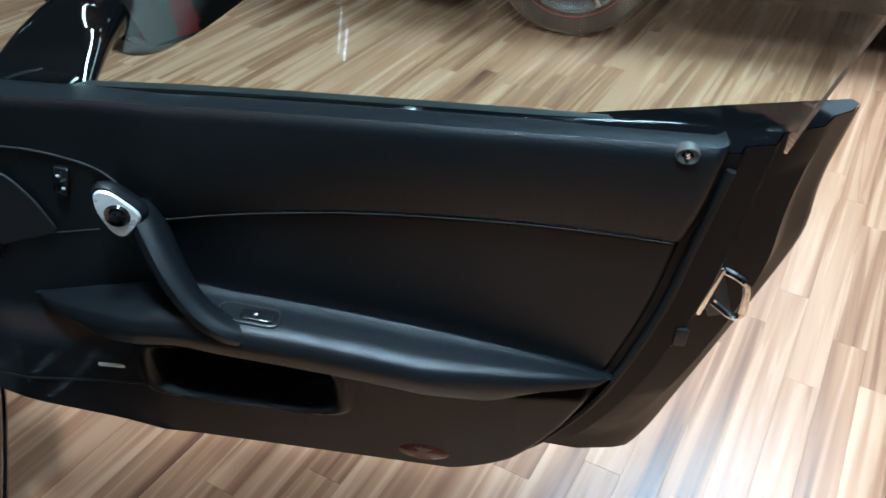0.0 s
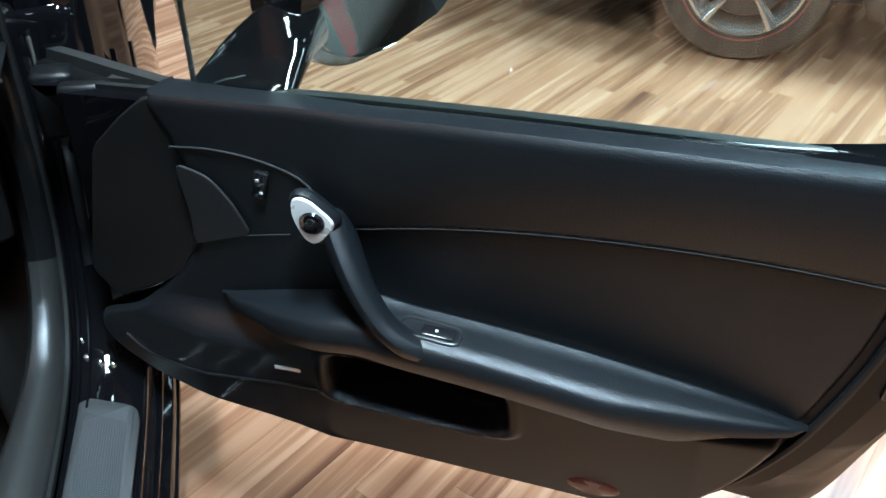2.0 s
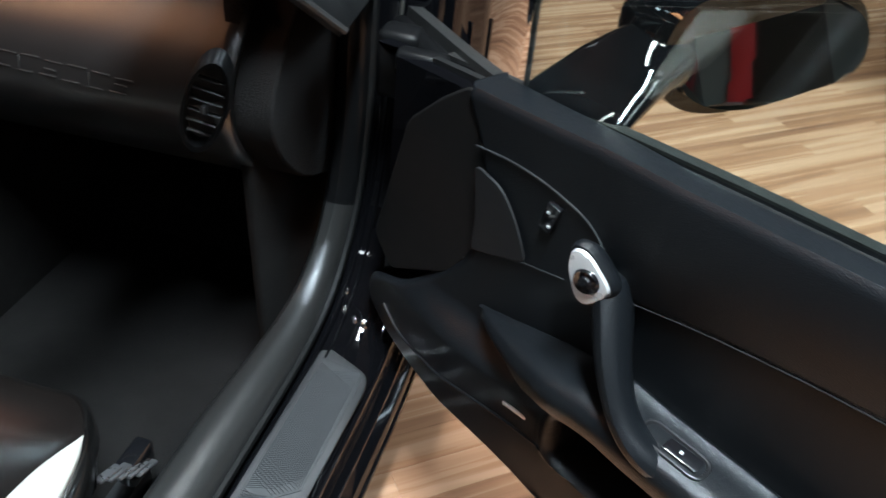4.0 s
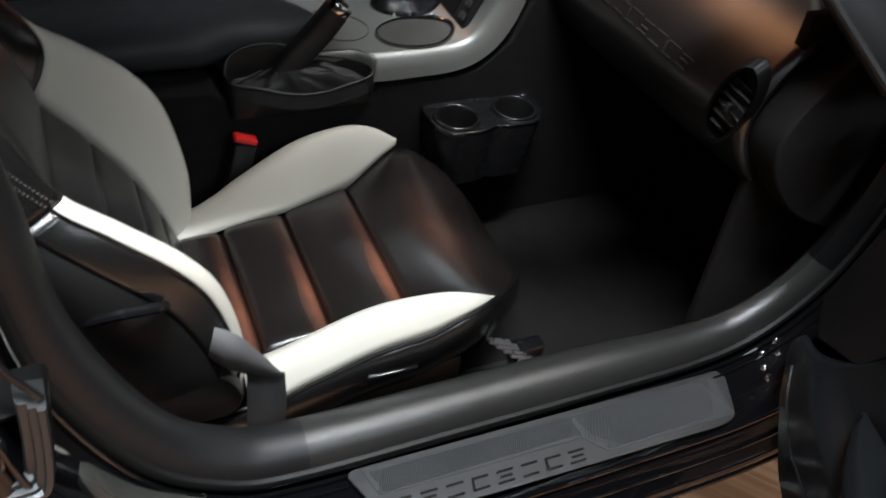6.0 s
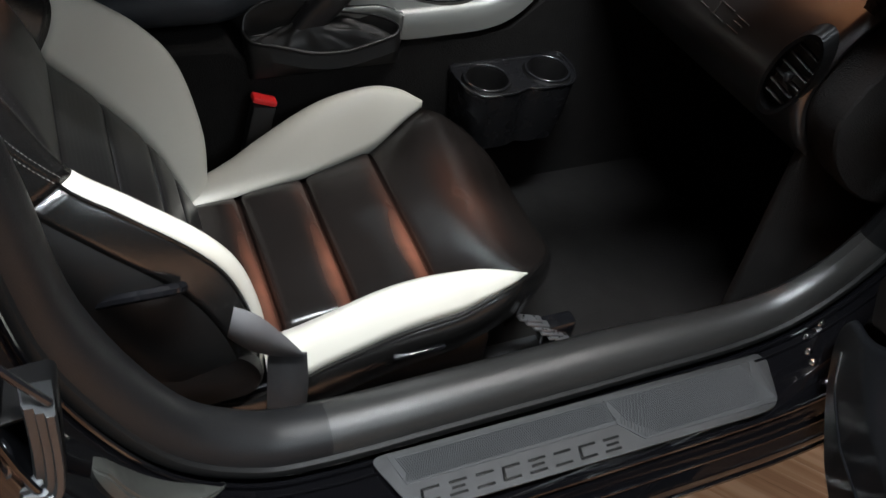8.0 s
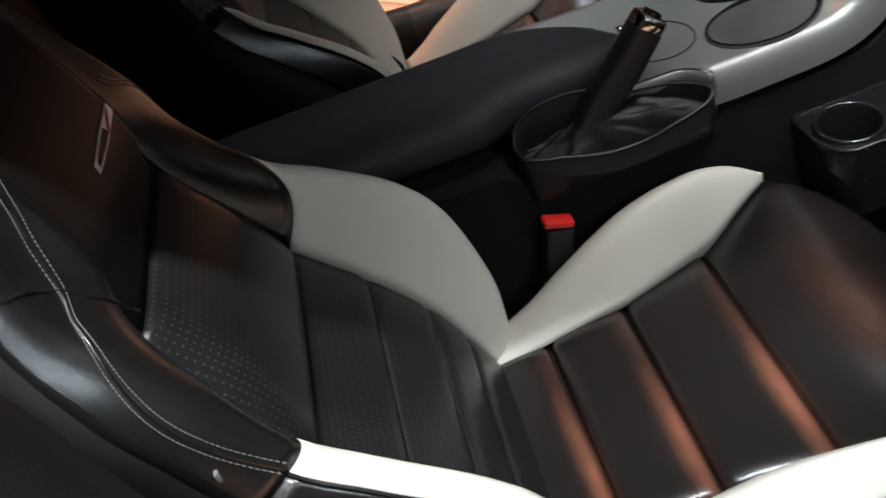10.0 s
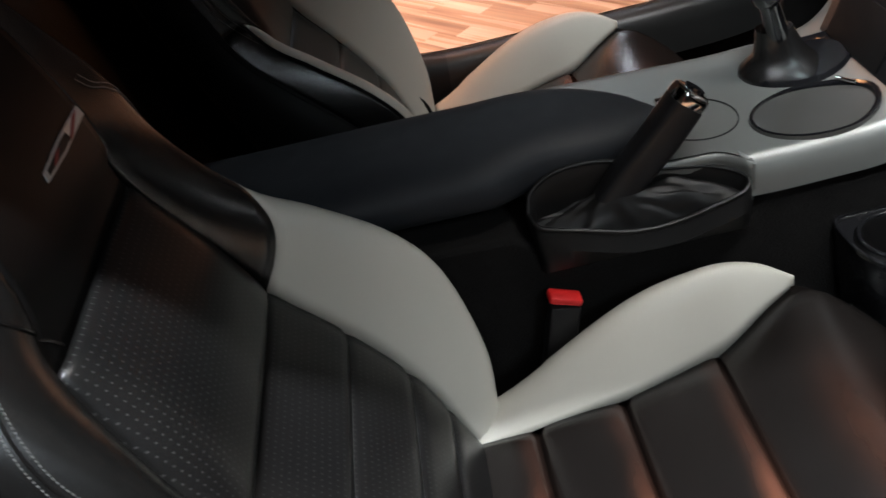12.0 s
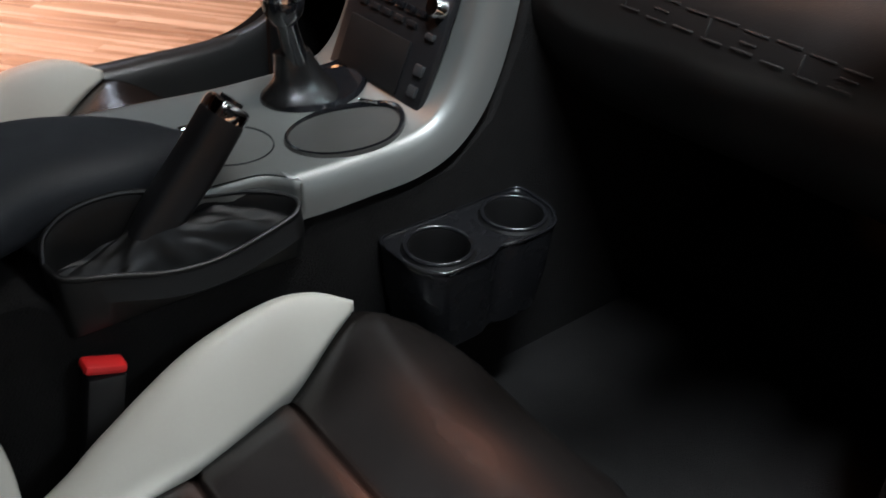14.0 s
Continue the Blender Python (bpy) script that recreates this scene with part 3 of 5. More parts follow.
        piece("front_fender", *grid(front, 24, 14), M_PAINT, CAR, thick=0.02)
        # inner front pillar and kick panel closing the footwell side
        piece("kick_panel", *grid(lambda i, j: f((0.70 - 0.03 * j, 0.66 + 0.55 * i, 0.20 + 0.72 * j)), 6, 8), M_CARPET, CAR, thick=0.02)
        piece("front_pillar", *join(box(f((0.80, 0.96, 0.66)), (0.17, 0.18, 0.52), 0.03, 3)), M_PAINT, CAR)
        # roof pillar of the windscreen
        piece("windscreen_pillar", *tube([f(v) for v in ((0.72, 0.98, 0.92), (0.68, 0.74, 1.03), (0.64, 0.40, 1.16), (0.58, 0.20, 1.21))], 0.03, 10), M_PAINT, CAR)
        quad = [((0.813, 0.668, 0.891), (0.777, 0.891, 0.864)), ((0.728, 0.578, 0.996), (0.706, 0.809, 0.954)), ((0.625, 0.33, 1.150), (0.615, 0.50, 1.115)), ((0.58, 0.20, 1.205), (0.57, 0.30, 1.185))]
        piece("pillar_cover", [f(v) for pr in quad for v in pr], [(2 * k, 2 * k + 1, 2 * k + 3, 2 * k + 2) for k in range(3)], M_PILLAR_GREY, CAR, "charcoal windscreen pillar cover", thick=0.012)
        for e in (0, 1):
            piece("pillar_edge", *tube([f(pr[e]) for pr in quad], 0.005, 6), M_TRIM, CAR)
        if s > 0:  # hinge and check strap in the gap ahead of the door
            piece("door_hinge", *box((0.845, 0.80, 0.80), (0.06, 0.05, 0.10), 0.01, 3), M_SATIN, CAR)
            piece("door_hinge", *box((0.90, 0.72, 0.845), (0.07, 0.03, 0.03), 0.008, 3), M_SATIN, CAR)
            # chrome domes put in for lamp glints on the gloss jamb paint
            for q in ((0.808, 0.702, 0.397), (0.829, 0.692, 0.391), (0.847, 0.688, 0.388), (0.800, 0.730, 0.412)):
                piece("hinge_bolt", *lathe([(0.0, 0.006), (0.003, 0.0055), (0.0055, 0.003), (0.0065, -0.004)], 12, lambda r, a, h, q=q: (q[0] + r * math.cos(a), q[1] + r * math.sin(a), q[2] + h)), M_CHROME, CAR)
            piece("wiring_boot", *tube(spline([(0.84, 0.86, 0.70), (0.90, 0.80, 0.69), (0.95, 0.74, 0.70)], 10), 0.016, 10), M_RUBBER, CAR, "black rubber cable boot")
        piece("rear_quarter_inside", *grid(lambda i, j: f((0.745 - 0.03 * j, -0.40 - 0.49 * i, 0.15 + 0.77 * j)), 6, 6), M_CARPET, CAR, thick=0.02)
    # hood
    piece("hood", *grid(lambda i, j: ((-0.80 + 1.6 * i), 1.0 + 1.3 * j, 0.93 - 0.22 * j * j + 0.05 * math.sin(math.pi * i) - 0.05 * abs(2 * i - 1) ** 4), 24, 16), M_PAINT, CAR, thick=0.02)
    piece("cowl", *box((0, 0.97, 0.915), (1.46, 0.14, 0.03), 0.01), M_PLASTIC, CAR)
    piece("nose", *grid(lambda i, j: (-0.78 + 1.56 * i, 2.30 + 0.06 * math.sin(math.pi * j) - 0.10 * (2 * i - 1) ** 2, 0.22 + 0.50 * j), 16, 8), M_PAINT, CAR, thick=0.02)
    piece("rear_deck", *grid(lambda i, j: (-0.80 + 1.6 * i, -0.86 - 1.0 * j, 0.97 - 0.10 * j * j - 0.06 * abs(2 * i - 1) ** 3), 16, 10), M_PAINT, CAR, thick=0.02)
    piece("tail", *grid(lambda i, j: (-0.84 + 1.68 * i, -1.84 - 0.05 * math.sin(math.pi * j), 0.26 + 0.62 * j), 12, 8), M_PAINT, CAR, thick=0.02)
    piece("roof", *grid(lambda i, j: (-0.54 + 1.08 * i, 0.19 - 1.02 * j, 1.235 - 0.035 * (2 * i - 1) ** 4 - 0.16 * max(0, j - 0.4) ** 1.5), 16, 14), M_PAINT, CAR, thick=0.03)
    piece("windscreen_header", *tube([(-0.58, 0.20, 1.21), (-0.3, 0.17, 1.235), (0, 0.16, 1.24), (0.3, 0.17, 1.235), (0.58, 0.20, 1.21)], 0.025, 10), M_PAINT, CAR)
    # windscreen
    piece("windscreen", *grid(lambda i, j: ((-0.70 + 1.4 * i) * (1 - 0.2 * j), 0.97 - 0.75 * j - 0.10 * (2 * i - 1) ** 2 * (1 - j) , 0.93 + 0.285 * j), 16, 8), M_GLASS, CAR, thick=0.005).visible_shadow = False
    # floor pan and bulkheads
    piece("floor_pan", *box((0, 0.35, 0.165), (1.56, 1.75, 0.03), 0.005), M_CARPET, CAR, "black carpeted footwell floor")
    piece("firewall", *grid(lambda i, j: (-0.72 + 1.44 * i, 1.24 - 0.10 * j, 0.17 + 0.74 * j), 8, 8), M_CARPET, CAR, thick=0.02)
    piece("toe_board", *grid(lambda i, j: (0.13 + 0.58 * i, 1.00 + 0.25 * j, 0.185 + 0.22 * j), 6, 6), M_CARPET, CAR, thick=0.015)
    piece("rear_bulkhead", *grid(lambda i, j: (-0.74 + 1.48 * i, -0.50 - 0.30 * j, 0.18 + 0.80 * j), 8, 8), M_CARPET, CAR, thick=0.02)
    # wheels
    for x, y in ((0.70, 1.75), (-0.70, 1.75), (0.74, -1.05), (-0.74, -1.05)):
        w = lathe([(0.20, -0.11), (0.31, -0.12), (0.33, -0.09), (0.33, 0.09), (0.31, 0.12), (0.20, 0.11)], 32, lambda r, a, h, x=x, y=y: (x + h, y + r * math.cos(a), 0.33 + r * math.sin(a)), cap=True)
        piece("wheel", *w, M_TYRE, CAR)


car_body()


# ---- dashboard ----
def dashboard():
    prof = spline([(1.02, 0.925), (0.88, 0.938), (0.77, 0.928), (0.69, 0.900), (0.635, 0.853), (0.601, 0.80), (0.597, 0.745), (0.64, 0.675), (0.72, 0.61), (0.86, 0.56), (1.02, 0.54)], 50)

    def f(i, j):
        k = j * 50
        a = int(min(k, 49))
        p = prof[a] * (1 - (k - a)) + prof[a + 1] * (k - a)
        wide = 0.580 - (min(0.13, 1.6 * max(0, p[0] - 0.660)) if p[1] > 0.8 else 0)  # narrower towards the windscreen's corner
        lift = -0.012 * (1 - i)
        return (0.10 + wide * i, p[0] + 0.02 * i, p[1] + lift)
    piece("dashboard", *grid(f, 24, 50), M_DASH, CAR, "black grained dashboard over the glovebox", thick=0.01, offset=1)
    inset = [(y + 0.028, z - 0.006) for y, z in prof[::2]]
    piece("dash_end", *prism(inset, lambda a, b, d: (0.52 + d, a, b), 0.212), M_CARPET, CAR, "plain black end of the dashboard", bevel=0.004)
    # driver's half, plain
    piece("dashboard_driver_side", *grid(lambda i, j: (-0.715 + 0.6 * i, *f(0.5, j)[1:]), 10, 50), M_DASH, CAR, thick=0.01, offset=1)
    # side air vent: an oval ring with slats
    c, up = np.array((0.657, 0.588, 0.790)), np.array((0.030, -0.017, 0.072))
    side = np.array((0.0185, 0.006, -0.006))
    nrm = np.cross(side, up)
    nrm /= np.linalg.norm(nrm)
    if nrm[1] > 0:
        nrm = -nrm
    loop = lambda r, h: [c + side * r * math.cos(a) * (1.25 if r > 1 else 1.2) + up * r * math.sin(a) + nrm * h for a in np.arange(28) * 2 * math.pi / 28]
    ring = piece("air_vent", *rings([loop(0.95, -0.02), loop(1.0, 0.008), loop(1.12, 0.010), loop(1.18, -0.012)], cap=False), M_SATIN, CAR, "black oval side air vent")
    piece("vent_back", *rings([loop(0.96, -0.015), loop(0.1, -0.018)]), M_SHELL, ring)
    for k in range(6):
        t = -0.70 + k * 0.26
        w = math.sqrt(max(0.05, 1 - t * t))
        piece("slat", *tube([c + up * t - side * w * 1.05 + nrm * 0.0, c + up * t + side * w * 1.05 + nrm * 0.0], 0.004, 6, 0.5), M_SHELL, ring)
    piece("vent_knob", *box(c + nrm * 0.008, (0.008, 0.01, 0.012), 0.002), M_STEEL, ring)
    # model lettering as plain raised bars on the glovebox
    def on_dash(x, z):
        js = min((abs(f((x - 0.10) / 0.580, k / 200)[2] - z), k) for k in range(60, 140))[1]
        p, q = np.array(f((x - 0.10) / 0.580, js / 200)), np.array(f((x - 0.10) / 0.580, (js + 2) / 200))
        return p + np.array((0, -0.0115, 0)), math.atan2(q[1] - p[1], p[2] - q[2])
    for k in range(8):
        x = 0.272 + k * 0.0345
        bars = []
        for dx, dz, sx, sz in ((0.013, 0.010, 0.027, 0.0022), (0.012, -0.010, 0.025, 0.0022)) + (((0.0, 0.0, 0.0024, 0.019),) if k % 3 == 0 else ((0.012, 0.0, 0.018, 0.0022),) if k % 3 == 1 else ()):
            p, tilt = on_dash(x + dx + dz * 0.4, 0.785 - 0.0007 * k + dz)
            bars.append(box(p + np.array((0, 0.0008, 0)), (sx, 0.003, sz), 0.0008, m=Matrix.Rotation(tilt, 4, "X")))
        piece("letter_bar", *join(*bars), M_LETTER, CAR)


dashboard()


# ---- centre console ----
def console():
    con = thing("centre_console", "black centre console with satin silver fascia", "console")
    side = [(-0.62, 0.17), (-0.62, 0.595), (-0.02, 0.57), (0.02, 0.53), (0.26, 0.53), (0.29, 0.565), (0.39, 0.548), (0.475, 0.56), (0.535, 0.61), (0.57, 0.70), (0.585, 0.80), (0.75, 0.80), (1.10, 0.60), (1.15, 0.17)]
    piece("tunnel", *prism(side, lambda a, b, d: (-0.140 + d, a, b), 0.278), M_CARPET, con, "black carpeted tunnel side", bevel=0.008)
    # silver fascia: a top sheet that turns up into the stack, cut away beside the handbrake
    path = spline([(0.06, 0.615), (0.20, 0.609), (0.287, 0.605), (0.351, 0.606), (0.414, 0.609), (0.455, 0.624), (0.486, 0.663), (0.507, 0.727), (0.52, 0.80)], 64)
    x_right = lambda y: 0.080 if y < 0.135 else 0.108 if y < 0.225 else (0.145 if y > 0.268 else 0.108 + 0.037 * ((y - 0.225) / 0.043) ** 2)

    def f(i, j):
        k = min(int(j * 64), 63)
        t = j * 64 - k
        p = path[k] * (1 - t) + path[k + 1] * t
        q = path[min(k + 1, 64)] - path[max(k - 1, 0)]
        q = q / np.linalg.norm(q)
        n = np.array((q[1], -q[0]))
        r = x_right(p[0])
        u = 2 * i - 1
        x, drop = u * 0.145, 0.0
        if u > 0:
            x = u * r
        for sgn in (-1, 1):
            if (sgn > 0 and p[0] > 0.262) or sgn < 0:
                e = sgn * u
                if e > 0.86:
                    v = (e - 0.86) / 0.14
                    x = sgn * (0.145 * 0.86 + 0.020 * math.sin(v * math.pi / 2))
                    drop = 0.048 * v ** 1.6
        return (x, p[0] + n[0] * drop, p[1] + n[1] * drop)
    piece("fascia", *grid(f, 48, 80), M_SILVER, con, "satin silver fascia")
    piece("fascia_wall", *grid(lambda i, j: (x_right(0.14 + 0.126 * i) - 0.001, 0.14 + 0.126 * i, 0.609 - 0.005 * i - 0.055 * j), 24, 5), M_SILVER, con, thick=0.003)
    piece("fascia_end", *box((0.137, 0.2655, 0.584), (0.014, 0.004, 0.038), 0.001), M_SILVER, con)
    # well of the handbrake with a leather boot
    rim = spline([(0.122, 0.002, 0.586), (0.108, 0.012, 0.608), (0.102, 0.045, 0.624), (0.100, 0.10, 0.622), (0.108, 0.16, 0.600), (0.110, 0.22, 0.588), (0.132, 0.256, 0.580), (0.152, 0.250, 0.572), (0.158, 0.205, 0.562), (0.160, 0.155, 0.554), (0.160, 0.105, 0.558), (0.156, 0.055, 0.572), (0.146, 0.012, 0.580), (0.122, 0.002, 0.586)], 72)[:-1]
    cen = np.array((0.131, 0.12, 0.580))
    grow = lambda k, dz, kx=None: [cen + (p - cen) * np.array((kx or k, k, 1.0)) + np.array((0, 0, dz)) for p in rim]
    low = [np.array((min(p[0] + 0.004, 0.148), p[1], 0.515)) for p in grow(1.0, 0)]
    mid = [p + np.array((0.008 if p[0] > 0.13 else 0, 0, -0.022)) for p in grow(1.02, 0)]
    piece("handbrake_well", *rings([low, mid, grow(1.03, -0.004, 1.08), grow(1.0, 0.003), grow(0.975, -0.003, 0.93), grow(0.96, -0.014, 0.88), [np.array((p[0], p[1], 0.548)) for p in grow(0.95, 0, 0.85)]]), M_BOOT, con, "black leather-wrapped rim of the handbrake well")
    foot = np.array((0.121, 0.112, 0.596))
    edge_line = grow(1.012, 0.003)
    piece("well_rim", *tube([*edge_line, edge_line[0]], 0.0030, 8), M_BOOT, con, "rolled leather edge of the well")
    edge = grow(0.965, -0.008, 0.90)
    boot = []
    for k in range(17):
        t = k / 16
        row = []
        for i, p in enumerate(edge):
            ahead = min(1, max(0, (p[1] - 0.07) / 0.10))  # the leather lies higher ahead of the lever
            start = np.array((p[0], p[1], min(p[2] - 0.010, 0.572 + 0.006 * ahead)))
            end = foot + (p - cen) * np.array((0.45, 0.13, 0.0))
            out = start * (1 - t) + end * t
            soft = math.sin(math.pi * min(1, t * 1.15))
            fold = 0.0030 * math.sin(i * 2 * math.pi / 72 * 7 + 2.2 * math.sin(4 * t)) + 0.0020 * math.sin(i * 0.61 + 7 * t) + 0.0012 * math.sin(i * 1.3 - 9 * t)
            row.append(out + np.array((0, 0, (fold + 0.010 * (ahead - 0.6)) * soft)))
        boot.append(row)
    piece("handbrake_boot", *rings(boot), M_BOOT, con, "creased black leather boot")
    # oval lid and bin
    rise = lambda y: float(np.interp(y, path[:52, 0], path[:52, 1]))
    oval = lambda cx, cy, dz, a, b, n=40: [(cx + a * math.cos(t), cy + b * math.sin(t), rise(cy + b * math.sin(t)) + dz) for t in np.arange(n) * 2 * math.pi / n]
    piece("cup_lid", *rings([oval(0.072, 0.366, -0.001, 0.057, 0.077), oval(0.072, 0.366, 0.004, 0.056, 0.076), oval(0.072, 0.366, 0.0035, 0.052, 0.072), oval(0.072, 0.366, 0.0026, 0.051, 0.071), oval(0.072, 0.366, 0.0034, 0.046, 0.064), oval(0.072, 0.366, 0.0042, 0.036, 0.050), oval(0.072, 0.366, 0.0046, 0.024, 0.034), oval(0.072, 0.366, 0.0046, 0.006, 0.010)]), M_GREYLID, con, "grey oval cup holder lid")
    # the rim swells at the far side to draw the recess's shadow
    piece("lid_rim", *tube([*oval(0.072, 0.366, 0.0035, 0.0535, 0.0735), oval(0.072, 0.366, 0.0035, 0.0535, 0.0735)[0]], [0.0022 + 0.0030 * max(0.0, math.sin(k * 2 * math.pi / 40 - 0.5)) for k in range(41)], 8), M_GLOSSP, con, "black rim of the lid")
    piece("lid_clip", *box((0.040, 0.420, 0.620), (0.026, 0.005, 0.004), 0.0015, m=Matrix.Rotation(radians(36), 4, "Z")), M_CHROME, con, "bright metal lid clip")
    piece("shifter_ring", *rings([oval(-0.045, 0.395, 0.0, 0.056, 0.074), oval(-0.045, 0.395, 0.007, 0.052, 0.070), oval(-0.045, 0.395, 0.003, 0.047, 0.064), oval(-0.045, 0.395, 0.002, 0.02, 0.03)]), M_GLOSSP, con)
    piece("ashtray_line", *tube([*oval(0.03, 0.235, 0.0008, 0.05, 0.052), oval(0.03, 0.235, 0.0008, 0.05, 0.052)[0]], 0.0011, 5), M_PLASTIC, con)
    piece("key_slot", *box((-0.02, 0.215, 0.612), (0.018, 0.03, 0.008), 0.003), M_CHROME, con)
    # armrest lid
    lid = []
    for k in range(33):
        t = k / 32
        y = -0.60 + 0.785 * t
        e = 1 if t < 0.80 else math.sqrt(max(0.02, 1 - ((t - 0.80) / 0.20) ** 2))
        right = 0.128 if y < -0.03 else 0.128 - 0.028 * min(1, (y + 0.03) / 0.05)
        right = 0.035 + (right - 0.035) * e
        left = 0.035 - 0.105 * e
        top = 0.672 - 0.01 * t - (0.028 * ((t - 0.75) / 0.25) ** 2 if t > 0.75 else 0)
        bot = 0.600 - 0.01 * t
        loop = []
        for a in np.arange(28) * 2 * math.pi / 28:
            ca, sa = math.copysign(abs(math.cos(a)) ** 0.55, math.cos(a)), math.copysign(abs(math.sin(a)) ** 0.8, math.sin(a))
            loop.append(((right + left) / 2 + (right - left) / 2 * ca, y, (top + bot) / 2 + (top - bot) / 2 * sa + 0.006 * (1 - ca * ca) * max(0, sa)))
        lid.append(loop)
    piece("armrest_lid", *rings(lid), M_CLOTH, con, "padded blue-black armrest lid")
    # stack with dials and buttons
    m = Matrix.Translation((0.0, 0.497, 0.69)) @ Matrix.Rotation(radians(68), 4, "X")
    def on(c, s, bev=0.003):
        v, f = box(c, s, bev)
        return [tuple(m @ Vector(q)) for q in v], f
    st = piece("radio_panel", *on((0, 0.01, 0.012), (0.20, 0.19, 0.012), 0.006), M_PLASTIC, con, "black radio and climate control panel")
    piece("display", *on((0.036, 0.052, 0.0195), (0.070, 0.013, 0.003), 0.001), M_DISPLAY, st, "dim grey display strip")
    for k in range(6):
        piece("button", *on((-0.055 + 0.022 * k, 0.026, 0.0195), (0.016, 0.009, 0.005), 0.0015), M_GLOSSP, st)
    for k in range(5):
        piece("button", *on((-0.062 + 0.026 * k, 0.010, 0.0195), (0.018, 0.007, 0.005), 0.0015), M_PLASTIC, st)
    piece("storage_lid", *on((-0.012, -0.044, 0.0195), (0.130, 0.068, 0.004), 0.002), M_SHELL, st, "black storage flap")
    for x in (-0.082, 0.082):
        v, f = lathe([(0.0, 0.034), (0.010, 0.034), (0.012, 0.03), (0.013, 0.016)], 20)
        piece("dial", [tuple(m @ Vector((q[0] + x, q[1] + 0.040, q[2]))) for q in v], f, M_CHROME, st)
    for y in (0.006, -0.036, -0.062):
        piece("button", *on((0.082, y, 0.0200), (0.016, 0.014 if y < 0 else 0.008, 0.006), 0.002), M_DARKSTEEL, st)

    # handbrake
    hb = thing("handbrake", "black handbrake lever with a bright metal button", "handbrake")
    lever = [(0.118, 0.098, 0.575), (0.117, 0.125, 0.607), (0.116, 0.165, 0.650), (0.115, 0.196, 0.688)]
    axis = np.array(lever[-1]) - np.array(lever[1])
    axis /= np.linalg.norm(axis)
    across = np.array((1.0, 0, 0)) - axis * axis[0]
    across /= np.linalg.norm(across)
    deep = np.cross(axis, across)

    def bar_section(c, a, b, n=20):
        out = []
        for t in np.arange(n) * 2 * math.pi / n:
            ca, sa = math.cos(t), math.sin(t)
            out.append(np.array(c) + across * a * math.copysign(abs(ca) ** 0.5, ca) + deep * b * math.copysign(abs(sa) ** 0.5, sa))
        return out
    path = spline(lever, 16)
    piece("grip", *rings([bar_section(c, 0.0165 + 0.003 * k / 16, 0.0215 + 0.0015 * math.sin(math.pi * k / 16)) for k, c in enumerate(path)]), M_PLASTIC, hb)
    tip = np.array(lever[-1])
    piece("tip", *rings([bar_section(tip + axis * d, 0.0195 * k, 0.0215 * k) for d, k in ((-0.001, 0.99), (0.008, 1.0), (0.0135, 0.94), (0.016, 0.78))]), M_CHROME, hb, "bright metal tip")
    piece("button", *rings([bar_section(tip + axis * d, 0.010, 0.011) for d in (0.014, 0.020)]), M_GLOSSP, hb)
    # gear lever
    gl = thing("gear_lever", "black gear lever with a chrome-topped knob", "gear lever")
    piece("gaiter", *lathe([(0.046, 0.0), (0.044, 0.006), (0.035, 0.014), (0.026, 0.028), (0.021, 0.048), (0.018, 0.062)], 28, lambda r, a, h: (-0.045 + r * math.cos(a) * (1 + 0.025 * math.sin(5 * a)), 0.380 + 1.3 * r * math.sin(a) - 0.25 * h, 0.606 + h), cap=True), M_LEATHER, gl)
    piece("shaft", *tube(spline([(-0.045, 0.372, 0.635), (-0.035, 0.36, 0.68), (-0.026, 0.348, 0.715)], 8), [0.018, 0.017, 0.016, 0.015, 0.014, 0.0135, 0.013, 0.013, 0.014], 14), M_GLOSSP, gl)
    piece("knob", *lathe([(0.0, -0.002), (0.014, 0.0), (0.023, 0.014), (0.026, 0.028), (0.023, 0.042), (0.014, 0.052), (0.0, 0.055)], 24, lambda r, a, h: (-0.024 + r * math.cos(a), 0.345 + r * math.sin(a), 0.712 + h)), M_GLOSSP, gl)
    piece("knob_cap", *lathe([(0.0245, 0.022), (0.0255, 0.034), (0.0235, 0.043)], 24, lambda r, a, h: (-0.024 + r * math.cos(a), 0.345 + r * math.sin(a), 0.712 + h)), M_CHROME, gl, "chrome band")

    # clip-on double cup holder on the tunnel's side
    ch = thing("cup_holder", "black plastic double cup holder beside the console", "cup holder")
    top = 0.490
    holes = ((0.195, 0.416), (0.190, 0.541))
    hr = 0.038
    n = 28
    rim_o = lambda cx, cy, z, r: [(cx + r * math.cos(a), cy + r * math.sin(a), z) for a in np.arange(n) * 2 * math.pi / n]
    for cx, cy in holes:
        piece("cup_ring", *rings([rim_o(cx, cy, top - 0.10, hr - 0.006), rim_o(cx, cy, top - 0.006, hr - 0.002), rim_o(cx, cy, top + 0.002, hr), rim_o(cx, cy, top + 0.003, hr + 0.004), rim_o(cx, cy, top - 0.002, hr + 0.008), rim_o(cx, cy, top - 0.10, hr + 0.002)], cap=False), M_SHELL, ch, "round black cup well")
        lip = rim_o(cx, cy, top + 0.0035, hr + 0.003)
        piece("cup_rim", *tube([*lip, lip[0]], 0.0030, 10), M_CUPRIM, ch, "glossy cup rim")
        piece("cup_floor", *lathe([(0.0, 0), (hr - 0.004, 0), (hr - 0.004, 0.004), (0, 0.004)], n, lambda r, a, h, cx=cx, cy=cy: (cx + r * math.cos(a), cy + r * math.sin(a), top - 0.10 + h)), M_CARPET, ch)
